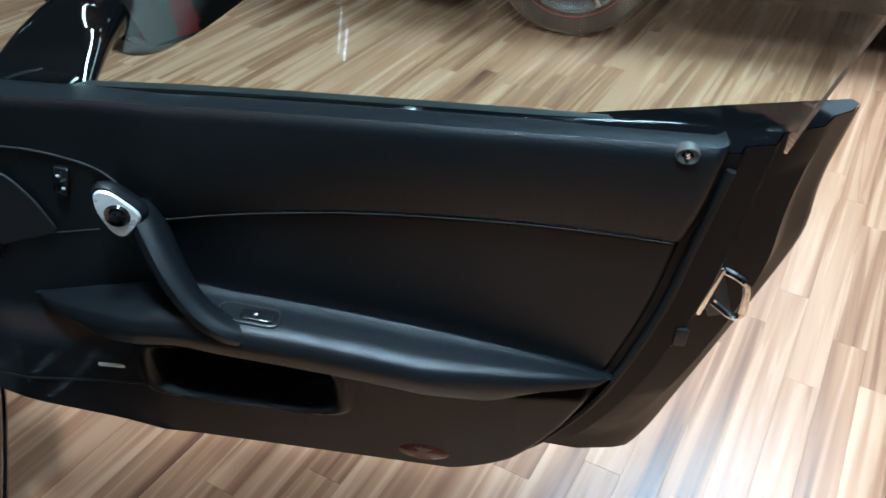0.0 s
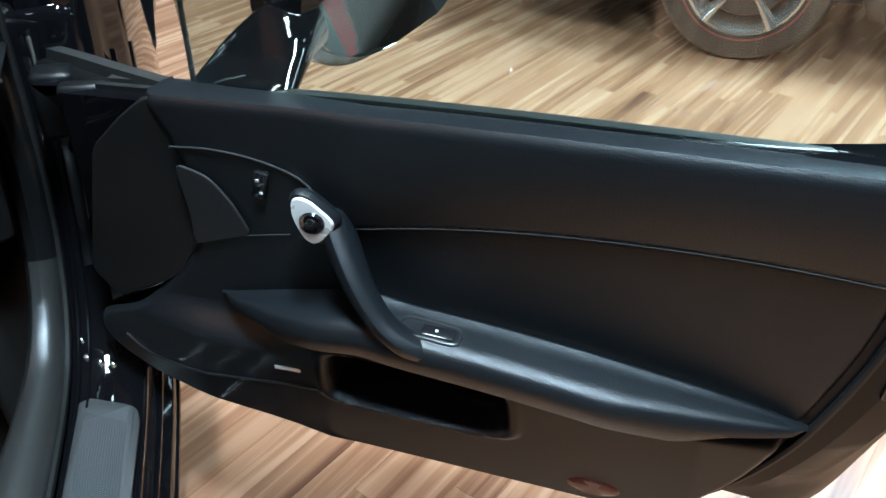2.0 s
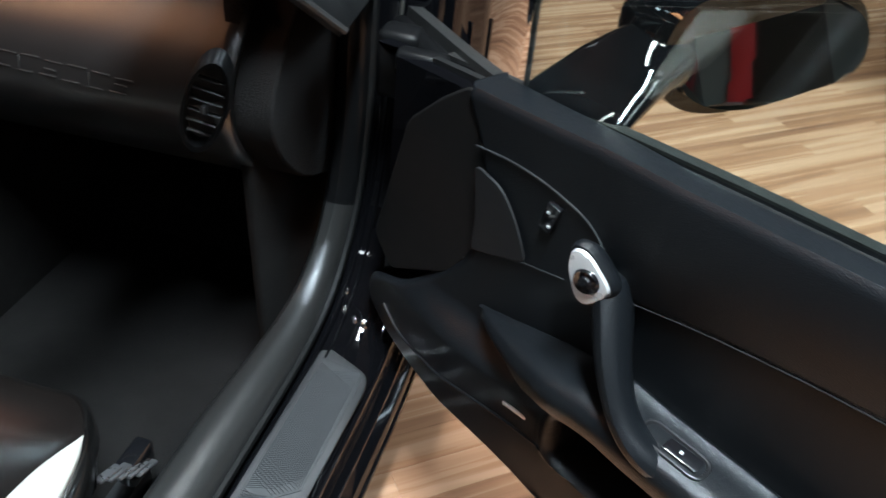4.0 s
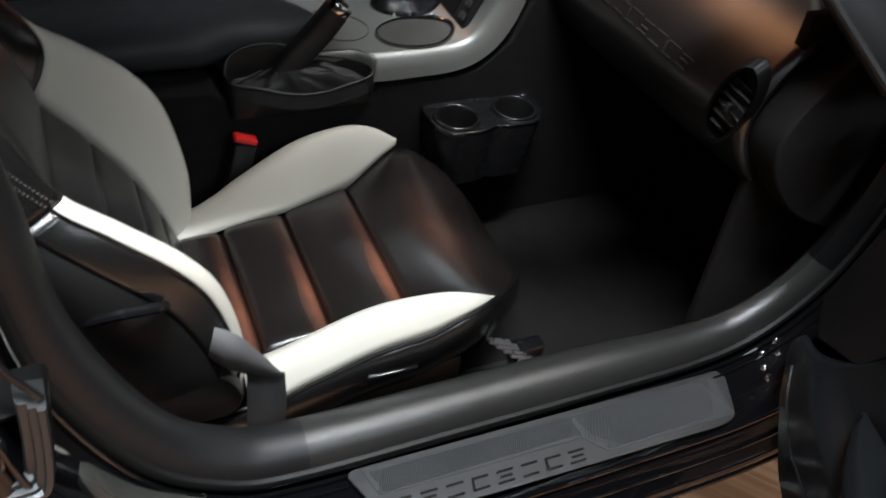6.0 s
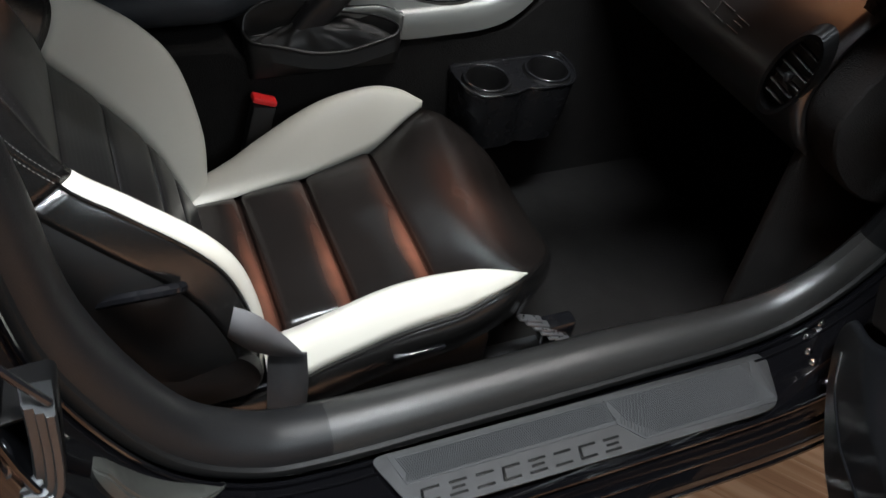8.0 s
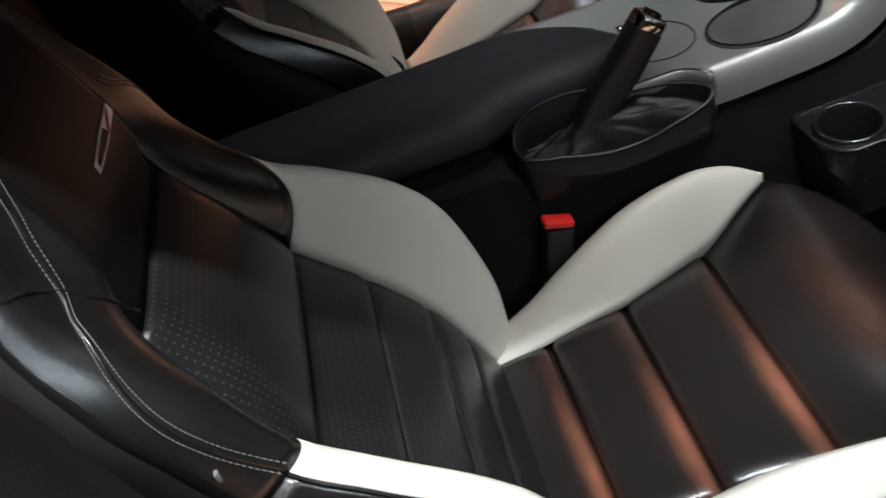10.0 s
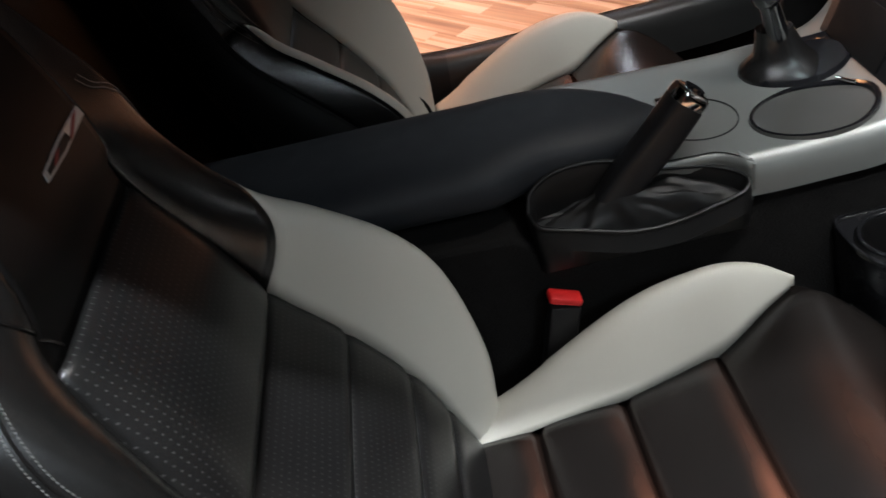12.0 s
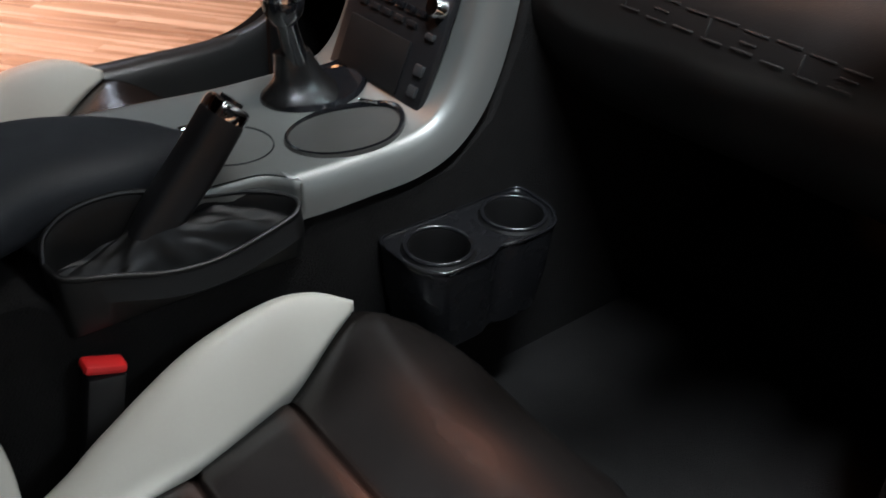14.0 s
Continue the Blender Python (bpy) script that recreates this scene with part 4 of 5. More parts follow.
    # top sheet with the two holes, then the tapered body
    out = round_outline([(0.136, 0.364), (0.205, 0.364), (0.245, 0.385), (0.245, 0.458), (0.232, 0.479), (0.242, 0.502), (0.240, 0.570), (0.205, 0.596), (0.136, 0.596)], 0.02, 4)
    edge = [(a, b, top + 0.0005) for a, b in out]
    piece("top_edge", *tube([*edge, edge[0]], 0.0024, 10), M_CUPRIM, ch, "glossy rolled edge")
    bm = bmesh.new()
    edges = []
    for lp in (out, [(p[0], p[1]) for p in rim_o(*holes[0], top, hr + 0.005)], [(p[0], p[1]) for p in rim_o(*holes[1], top, hr + 0.005)]):
        vs = [bm.verts.new((x, y, top - 0.003)) for x, y in lp]
        edges += [bm.edges.new((vs[i], vs[(i + 1) % len(vs)])) for i in range(len(vs))]
    bmesh.ops.triangle_fill(bm, use_beauty=True, edges=edges)
    bm.verts.index_update()
    tv, tf = [tuple(v.co) for v in bm.verts], [tuple(v.index for v in f.verts) for f in bm.faces]
    bm.free()
    piece("top_plate", tv, tf, M_HOLDER, ch)
    cxy = np.array((0.16, 0.48))
    body = [[(*p, top - 0.002) for p in out], [(*p, top - 0.008) for p in out], [(cxy[0] + (p[0] - cxy[0]) * 0.97, cxy[1] + (p[1] - cxy[1]) * 0.95, top - 0.07) for p in out], [(cxy[0] + (p[0] - cxy[0]) * 0.90, cxy[1] + (p[1] - cxy[1]) * 0.86, top - 0.125) for p in out]]
    v, f = rings(body, cap=False)
    f.append(tuple(range(3 * len(out), 4 * len(out))))
    piece("holder_body", v, f, M_HOLDER, ch, thick=0.003)


console()


# ---- seats ----
SEAT_X = 0.40
c_seam = curve1([-0.20, 0.0, 0.10, 0.20, 0.26, 0.30], [0.150, 0.150, 0.155, 0.178, 0.200, 0.214])
c_edge = curve1([-0.20, -0.05, 0.10, 0.20, 0.26, 0.30], [0.205, 0.228, 0.248, 0.250, 0.238, 0.216])
c_mid = curve1([-0.20, -0.10, 0.05, 0.19, 0.28, 0.35, 0.40, 0.43], [0.345, 0.355, 0.375, 0.395, 0.410, 0.402, 0.376, 0.340])
front_y = lambda q: 0.424 - 0.124 * abs(q / 0.5) ** 2.7  # rounded front edge of the cushion
c_crest = curve1([-0.20, -0.10, -0.04, 0.0, 0.10, 0.19, 0.25, 0.30], [0.355, 0.372, 0.398, 0.424, 0.476, 0.492, 0.482, 0.455])
RIBS = (-0.045, 0.065, 0.19)
M_PAD = streaked_leather("brown_streaked_leather", RIBS, (0.40, 0.30, 0.05))


def cushion_point(q, y):
    """q: -1 to 1 across, seams at 0.5 either side."""
    s, e = c_seam(y), c_edge(y)
    a = abs(q)
    zc = c_mid(y)
    if a <= 0.5:
        x = s * q / 0.5
        t = min(1, (0.5 - a) / 0.5)
        z = zc + min(0.1, max(0, y - 0.2)) * 0.36 * (a / 0.5) ** 2
        z -= 0.006 * math.exp(-(t / 0.06) ** 2)
        for r in RIBS:
            z -= 0.004 * math.exp(-((y - r) / 0.004) ** 2)
        cuts = (-0.20, *RIBS)
        for y0, y1 in zip(cuts, cuts[1:]):  # each pad rounds over towards its front
            if y0 <= y < y1:
                v = (y - y0) / (y1 - y0)
                z += 0.014 * v ** 0.45 * (1 - v) ** 0.6
    else:
        t = (a - 0.5) / 0.5
        x = math.copysign(s + (e - s) * t, q)
        z0 = zc + min(0.1, max(0, y - 0.2)) * 0.36
        rise = c_crest(y) - z0
        z = z0 + rise * math.sin(min(1.0, t / 0.62) * math.pi / 2) ** 0.9
        if t > 0.62:
            z -= (0.048 if y < 0.18 else 0.048 * max(0, (0.30 - y) / 0.12)) * ((t - 0.62) / 0.38) ** 2
        z -= 0.006 * math.exp(-(t / 0.05) ** 2)
    return x, y, z


LEAN = math.radians(20.3)
UPV, FWV = np.array((-math.sin(LEAN), math.cos(LEAN))), np.array((math.cos(LEAN), math.sin(LEAN)))
B0 = np.array((-0.145, 0.355))
b_seam = curve1([-0.06, 0.02, 0.12, 0.20, 0.27, 0.35, 0.42, 0.50, 0.56, 0.62, 0.80], [0.155, 0.156, 0.162, 0.168, 0.170, 0.163, 0.150, 0.130, 0.115, 0.105, 0.09])
b_edge = curve1([-0.06, 0.0, 0.10, 0.25, 0.34, 0.42, 0.50, 0.56, 0.62, 0.70, 0.80], [0.20, 0.215, 0.238, 0.252, 0.250, 0.239, 0.228, 0.218, 0.196, 0.158, 0.125])
b_crest = curve1([-0.06, 0.0, 0.08, 0.2, 0.28, 0.36, 0.42, 0.52, 0.62, 0.80], [0.045, 0.064, 0.094, 0.110, 0.092, 0.047, 0.010, -0.008, 0.002, 0.0])
b_crest_out = curve1([-0.06, 0.0, 0.08, 0.2, 0.28, 0.36, 0.42, 0.50, 0.57, 0.605, 0.64, 0.68, 0.80], [0.045, 0.064, 0.094, 0.111, 0.097, 0.055, 0.018, 0.006, -0.008, -0.017, -0.016, -0.008, 0.0])
b_mid = curve1([-0.06, 0.026, 0.125, 0.228, 0.33, 0.45, 0.53, 0.60, 0.70, 0.80], [0.03, 0.03, 0.026, 0.0, -0.03, -0.035, -0.028, -0.004, 0.006, 0.0])
B_RIBS = (0.065, 0.140, 0.228, 0.332)


def back_point(q, h):
    s, e = b_seam(h), b_edge(h)
    a = abs(q)
    f = b_mid(h)
    if a <= 0.5:
        x = s * q / 0.5
        t = (0.5 - a) / 0.5
        if h < 0.56:
            f -= 0.006 * math.exp(-(t / 0.07) ** 2)
        for r in B_RIBS:
            f -= 0.0035 * math.exp(-((h - r) / 0.007) ** 2)
        if 0.332 < h < 0.53:
            f += 0.024 * math.sin(math.pi * (h - 0.332) / 0.198) ** 0.5 * min(1, t / 0.3) ** 0.5
    else:
        t = (a - 0.5) / 0.5
        x = math.copysign(s + (e - s) * t, q)
        c = (b_crest_out if q > 0 else b_crest)(h) - f
        f += c * math.sin(min(1.0, t / 0.6) * math.pi / 2)
        if t > 0.6:
            f -= (0.03 + 0.3 * c) * ((t - 0.6) / 0.4) ** 2
        if h < 0.56:
            f -= 0.006 * math.exp(-(t / 0.06) ** 2)
    p = B0 + UPV * h + FWV * f
    return x, p[0], p[1]


def seat(side, group="pair of seats"):
    w = lambda p: (side * (SEAT_X + p[0]), p[1], p[2])
    # sides and rear shell of the backrest
    rows = []
    for t in np.linspace(0, 1, 17):
        ring = []
        for h in np.linspace(-0.06, 0.80, 34):
            e = b_edge(h)
            p0 = back_point(1.0, h)
            f0 = (np.array(p0[1:]) - B0) @ FWV
            depth = 0.13 - 0.06 * max(0, h - 0.5)
            ang = t * math.pi
            x = e * math.copysign(abs(math.cos(ang)) ** 0.35, math.cos(ang))
            f = f0 - (f0 + depth) * math.sin(ang) ** 0.5
            p = B0 + UPV * h + FWV * f
            ring.append(w((x, p[0], p[1])))
        rows.append(ring)
    st = piece("car_seat", *rings(rows, cap=False, closed=False), M_SHELL, CAR, "black leather bucket seat with light grey bolsters", thick=0.004)
    # the cushion's centre in four pads between the stitched channels
    cuts = [-0.20, *RIBS, None]
    for k in range(4):
        y0 = cuts[k]
        def pad(i, j, k=k, y0=y0):
            q = -0.5 + i
            yf = front_y(q) if cuts[k + 1] is None else cuts[k + 1]
            y = y0 + (yf - y0) * j
            return w(cushion_point(q, y))
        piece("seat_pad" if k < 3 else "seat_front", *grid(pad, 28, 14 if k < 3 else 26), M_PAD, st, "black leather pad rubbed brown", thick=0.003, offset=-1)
    for s in (-1, 1):
        start = -0.085 if s > 0 else -0.16
        piece("seat_bolster", *grid(lambda i, j: w(cushion_point(s * (0.5 + 0.5 * i), start + (0.30 - start) * j)), 18, 34), M_LIGHT, st, "light grey leather side bolster", thick=0.005, offset=-1)
    # black cover over the recliner joint, between backrest and cushion
    cov = round_outline([(-0.23, 0.33), (-0.10, 0.335), (-0.088, 0.38), (-0.115, 0.43), (-0.20, 0.46), (-0.25, 0.42)], 0.03, 4)
    piece("recliner_cover", *rings([[w((a, y + (k > 1) * 0.1 * (-0.15 - y), z + (k > 1) * 0.1 * (0.41 - z))) for y, z in cov] for k, a in enumerate((0.17, 0.222, 0.230))]), M_SHELL, st, "black plastic recliner cover")
    # skirt below the edge, all round
    rim = [cushion_point(1.0, y) for y in np.linspace(-0.18, 0.298, 26)]
    front = [cushion_point(q / 20, front_y(q / 20)) for q in range(10, -11, -1)]
    rim = rim + front + [cushion_point(-1.0, y) for y in np.linspace(0.298, -0.18, 26)]
    rows = []
    for k, (dz, out) in enumerate(((0.0, 0.0), (-0.012, 0.008), (-0.04, 0.010), (-0.09, 0.002), (-0.13, -0.015))):
        rows.append([w((x * (1 + out / 0.22), y + (out if y > 0.30 else 0), z + dz * (0.9 if y < 0.3 else 1.0))) for x, y, z in rim])
    piece("seat_skirt", *rings(rows, cap=False, closed=False), M_LEATHER, st, thick=0.006)
    piece("piping", *tube([w((x * 1.01, y, z - 0.004)) for x, y, z in rim], 0.0032, 6), M_LEATHER, st)
    line = [np.array(w((x * 1.022, y + (0.006 if y > 0.30 else 0), z - 0.011))) for x, y, z in rim[8:60]]
    fine = spline(line, 170)
    ob = piece("stitching", *join(*[tube([fine[k], fine[k] * 0.4 + fine[k + 1] * 0.6], 0.0006, 4) for k in range(170)]), M_STITCH, st, "pale edge stitching")
    ob["kind"] = "stuff"
    # backrest
    hs = [-0.06, *B_RIBS, 0.53]
    for k in range(5):
        piece("back_pad", *grid(lambda i, j, k=k: w(back_point(-0.5 + i, hs[k] + (hs[k + 1] - hs[k]) * j)), 28, 12 if k < 4 else 24), M_PERF, st, "black perforated leather pad", thick=0.003)
    piece("headrest", *grid(lambda i, j: w(back_point(-0.5 + i, 0.53 + 0.27 * j)), 24, 24), M_HEAD, st, "black leather headrest", thick=0.003)
    for s in (-1, 1):
        ease = lambda h: min(1.0, max(0.0, (h - 0.15) / 0.27)) ** 2
        if s > 0:  # slanted upper edge of the light patch, and its two seams
            top, q0, q1 = (lambda i: 0.405 + 0.016 * i), (lambda h: 0.5 + 0.01 * ease(h)), (lambda h: 0.905 - 0.01 * ease(h))
        else:
            top, q0, q1 = (lambda i: 0.329 + 0.130 * i ** 0.8), (lambda h: 0.5), (lambda h: 0.96 if side > 0 else 0.88)

        def strip(a, b, i, j):
            lo, hi = a(0.4), b(0.4)
            mid = lambda k: top(min(1, max(0, (lo + (hi - lo) * k - q0(0.4)) / (q1(0.4) - q0(0.4)))))
            h = -0.05 + (mid(i) + 0.05) * j
            return w(back_point(s * (a(h) + (b(h) - a(h)) * i), h))
        piece("back_bolster", *grid(lambda i, j: strip(q0, q1, i, j), 18, 34), M_LIGHT, st, "light grey leather back bolster", thick=0.003)
        piece("bolster_side", *grid(lambda i, j: strip(q1, lambda h: 1.0, i, j), 6, 34), M_LEATHER, st, "black leather bolster side", thick=0.003)
        if s > 0:
            piece("bolster_inner", *grid(lambda i, j: strip(lambda h: 0.5, q0, i, j), 4, 34), M_LEATHER, st, thick=0.003)
        piece("piping", *tube([w(back_point(s * q1(h), h)) for h in np.linspace(-0.04, top(1), 40)], 0.0022, 6), M_LEATHER, st)
        rise = lambda q: top(min(1, max(0, (q - q0(0.4)) / (q1(0.4) - q0(0.4)))))
        piece("shoulder", *grid(lambda i, j: w(back_point(s * (0.5 + 0.5 * i), rise(0.5 + 0.5 * i) + (0.80 - rise(0.5 + 0.5 * i)) * j)), 22, 30), M_LEATHER, st, "black leather shoulder", thick=0.003)
        # double row of pale stitching down the shoulder
        run = spline([(0.070, 0.735), (0.093, 0.700), (0.106, 0.675), (0.120, 0.648), (0.141, 0.611), (0.166, 0.594), (0.192, 0.568), (0.209, 0.532), (0.217, 0.485), (0.218, 0.424)], 110)

        def on_back(a, h):
            sm, ed = b_seam(h), b_edge(h)
            q = 0.5 + 0.5 * (a - sm) / (ed - sm) if a > sm else 0.5 * a / sm
            return np.array(back_point(s * min(q, 1.0), h))
        lift = np.array((0, FWV[0], FWV[1]))
        if s > 0:
            piece("seam", *tube([w(on_back(a, h) + lift * 0.0002) for a, h in run[30:]], 0.0013, 6), M_LEATHER, st)
        for off in (-0.0042, 0.0042):
            pts = []
            for a, h in run:
                rate = np.linalg.norm(on_back(a + 0.002, h) - on_back(a - 0.002, h)) / 0.004
                pts.append(on_back(a + off / max(1.0, rate), h) + lift * 0.0010)
            segs = [tube([w(pts[k]), w(pts[k] * 0.45 + pts[k + 1] * 0.55)], 0.00048, 4) for k in range(0 if s > 0 else 45, 110)]
            ob = piece("stitching", *join(*segs), M_STITCH, st, "pale double stitching")
            ob["kind"] = "stuff"
        if s > 0:
            cross = []
            for a, h in spline([(0.176, 0.656), (0.170, 0.643), (0.158, 0.632), (0.141, 0.611), (0.131, 0.582), (0.112, 0.556), (0.098, 0.536)], 32):
                cross.append(on_back(a, h) + lift * 0.0004)
            q = 0.5 + 0.5 * (0.226 - b_seam(0.465)) / (b_edge(0.465) - b_seam(0.465))
            piece("seat_tag", *box(w(back_point(q, 0.465)), (0.006, 0.003, 0.010), 0.0008), M_STITCH, st, "small pale cloth tag")
            piece("cross_seam", *tube([w(q) for q in cross], 0.0014, 6), M_LEATHER, st)
    # base frame and rails
    piece("seat_base", *box(w((0, 0.08, 0.24)), (0.38, 0.42, 0.10), 0.02), M_PLASTIC, st)
    for a in (-0.175, 0.175):
        piece("rail", *box(w((a, 0.13, 0.195)), (0.035, 0.62, 0.03), 0.004), M_DARKSTEEL, st)
    return st


seat(1)
seat(-1)


def seat_details():
    # front end of the seat rail with its bright bracket
    br = thing("rail_bracket", "bright stamped steel rail end under the seat", "bracket")
    for k in range(5):
        piece("tooth", *box((0.602 + 0.004 * k, 0.340 + 0.014 * k, 0.322 - 0.012 * k), (0.014, 0.050, 0.005), 0.002, m=Matrix.Rotation(radians(-24), 4, "X")), M_ZINC, br)
    piece("plate", *box((0.600, 0.40, 0.275), (0.03, 0.06, 0.05), 0.008), M_GLOSSP, br)
    # seat adjuster switch on the skirt
    sw = thing("seat_switch", "black power seat switch on the cushion side", "switch")
    piece("base", *box((0.648, 0.12, 0.375), (0.012, 0.10, 0.026), 0.005), M_PLASTIC, sw)
    piece("lever", *box((0.657, 0.122, 0.386), (0.012, 0.080, 0.009), 0.004), M_GLOSSP, sw)
    # recliner lever on the backrest
    lv = thing("recline_lever", "black curved seat recline lever", "lever")
    piece("arm", *tube(spline([(0.645, -0.275, 0.60), (0.665, -0.235, 0.622), (0.665, -0.20, 0.622), (0.655, -0.185, 0.612)], 12), 0.007, 8), M_GLOSSP, lv)
    # lap belt strap down to its anchor
    bl = thing("seat_belt", "dark grey seat belt strap beside the seat", "seat belt")
    def strip(nm, left, right, mt):
        l, r = spline(left, 16), spline(right, 16)
        piece(nm, [tuple(q) for pair in zip(l, r) for q in pair], [(2 * k, 2 * k + 1, 2 * k + 3, 2 * k + 2) for k in range(16)], mt, bl, thick=0.0015)
    # lit tone on the fold, shaded tone on the hanging length
    strip("folded_strap", [(0.610, -0.178, 0.540), (0.644, -0.112, 0.533), (0.651, -0.074, 0.486), (0.652, -0.043, 0.432)], [(0.606, -0.172, 0.524), (0.645, -0.134, 0.485), (0.652, -0.096, 0.452), (0.653, -0.048, 0.429)], M_BELT_LIT)
    strip("strap", [(0.646, -0.091, 0.448), (0.648, -0.093, 0.384), (0.652, -0.096, 0.300)], [(0.648, -0.039, 0.430), (0.650, -0.037, 0.368), (0.654, -0.040, 0.300)], M_BELT_SHADED)
    piece("anchor", *box((0.659, -0.066, 0.29), (0.01, 0.06, 0.04), 0.004), M_DARKSTEEL, bl)
    # buckle between seat and console
    bk = thing("belt_buckle", "seat belt buckle with a red release button", "buckle")
    piece("stalk", *box((0.158, 0.010, 0.408), (0.024, 0.040, 0.13), 0.006, m=Matrix.Rotation(radians(-12), 4, "X")), M_PLASTIC, bk)
    piece("release_button", *box((0.158, 0.024, 0.480), (0.023, 0.043, 0.011), 0.004, m=Matrix.Rotation(radians(-22), 4, "X")), M_RED, bk, "red release button")
    # small pale and red badge embroidered on the headrest, as plain shapes
    bd = thing("seat_badge", "small red and silver embroidered badge on the headrest", "badge")
    def onback(a, h, lift):
        x, y, z = back_point(a / b_seam(h) * 0.5, h)
        return (SEAT_X + x, y + FWV[0] * lift, z + FWV[1] * lift)
    def patch(nm, mt, outline, lift):
        n = len(outline)
        v = [onback(-0.052 - a, 0.606 + b, lift) for a, b in outline] + [onback(-0.052 - a, 0.606 + b, lift - 0.002) for a, b in outline]
        piece(nm, v, [tuple(range(n)), tuple(range(2 * n - 1, n - 1, -1))] + [(i, i + n, (i + 1) % n + n, (i + 1) % n) for i in range(n)], mt, bd, smooth=False)
    patch("badge_edge", M_PRINT, [(-0.052, -0.0035), (-0.050, 0.0035), (-0.005, 0.0055), (0.052, 0.0048), (0.054, -0.0048), (-0.005, -0.0058)], 0.0014)
    patch("badge_field", M_SHELL, [(-0.046, -0.0018), (-0.044, 0.0020), (-0.005, 0.0036), (0.010, 0.0032), (0.012, -0.0034), (-0.005, -0.0040)], 0.0020)
    patch("badge_stripe", M_THREAD_RED, [(0.008, -0.0042), (0.018, -0.0044), (0.046, 0.0036), (0.036, 0.0040)], 0.0022)
    patch("badge_stripe", M_THREAD_RED, [(-0.034, -0.0014), (-0.026, -0.0022), (-0.012, 0.0028), (-0.022, 0.0024)], 0.0026)


seat_details()

# ---- the open passenger door; x along the door from the hinge, y outwards ----
DOOR_AT = Matrix.Translation((0.982, 0.617, 0)) @ Matrix.Rotation(math.atan2(-0.491, 0.871), 4, "Z")
p_left = curve1([0.352, 0.362, 0.375, 0.40, 0.446, 0.495, 0.546, 0.65, 0.714, 0.815, 0.90], [0.50, 0.28, 0.10, -0.07, -0.150, -0.149, -0.057, 0.032, 0.047, 0.031, 0.0])
p_right = curve1([0.352, 0.368, 0.403, 0.450, 0.507, 0.568, 0.677, 0.783, 0.92], [0.60, 0.690, 0.755, 0.800, 0.838, 0.866, 0.900, 0.919, 0.943])
belt = curve1([-0.2, 0.0, 0.106, 0.314, 0.512, 0.763, 0.94, 1.1], [0.855, 0.868, 0.874, 0.887, 0.895, 0.902, 0.906, 0.910])
crest = lambda u: belt(u) + 0.013
seam_z = curve1([0.266, 0.363, 0.472, 0.577, 0.713, 0.813, 0.95], [0.735, 0.757, 0.775, 0.786, 0.793, 0.793, 0.788])
arm_z = curve1([0.08, 0.276, 0.365, 0.503, 0.655, 0.806, 0.87], [0.592, 0.638, 0.634, 0.624, 0.607, 0.584, 0.566])


def panel_w(u, z):
    """How far the panel stands towards the cabin."""
    ease = lambda v: 0.0 if v <= 0 else 1.0 if v >= 1 else v * v * (3 - 2 * v)
    w = 0.0
    mid = ease((u - 0.235) / 0.05) * ease((0.96 - u) / 0.04)
    sz = seam_z(min(max(u, 0.266), 0.95))
    w -= 0.003 * math.exp(-((z - sz) / 0.003) ** 2) * mid
    if z < sz:
        w -= 0.004 * mid
    rear = ease((u - 0.15) / 0.13)
    az = arm_z(min(max(u, 0.10), 0.86))
    w += rear * 0.040 * ease((az - 0.02 - z) / 0.035) * min(1, max(0, (0.90 - u) / 0.15))
    w += (1 - rear) * 0.030 * ease((0.57 - z) / 0.055) * min(1, max(0, (u + 0.16) / 0.2))
    if z > sz:
        v = min(1, (z - sz) / (crest(u) - sz))
        w += 0.012 * math.sin(math.pi * min(1, v * 0.75 + 0.08)) * min(1, max(0, (u - 0.20) / 0.10))
    # map pocket
    r = (abs((u - 0.372 - 0.10 * (0.51 - z)) / 0.132) ** 5 + abs((z - 0.508) / 0.044) ** 5) ** 0.2
    if r < 1.0:
        w -= 0.085 * ease((1 - r) / 0.20)
    elif r < 1.14:
        w += 0.004 * math.sin(math.pi * (r - 1) / 0.14)
    return w


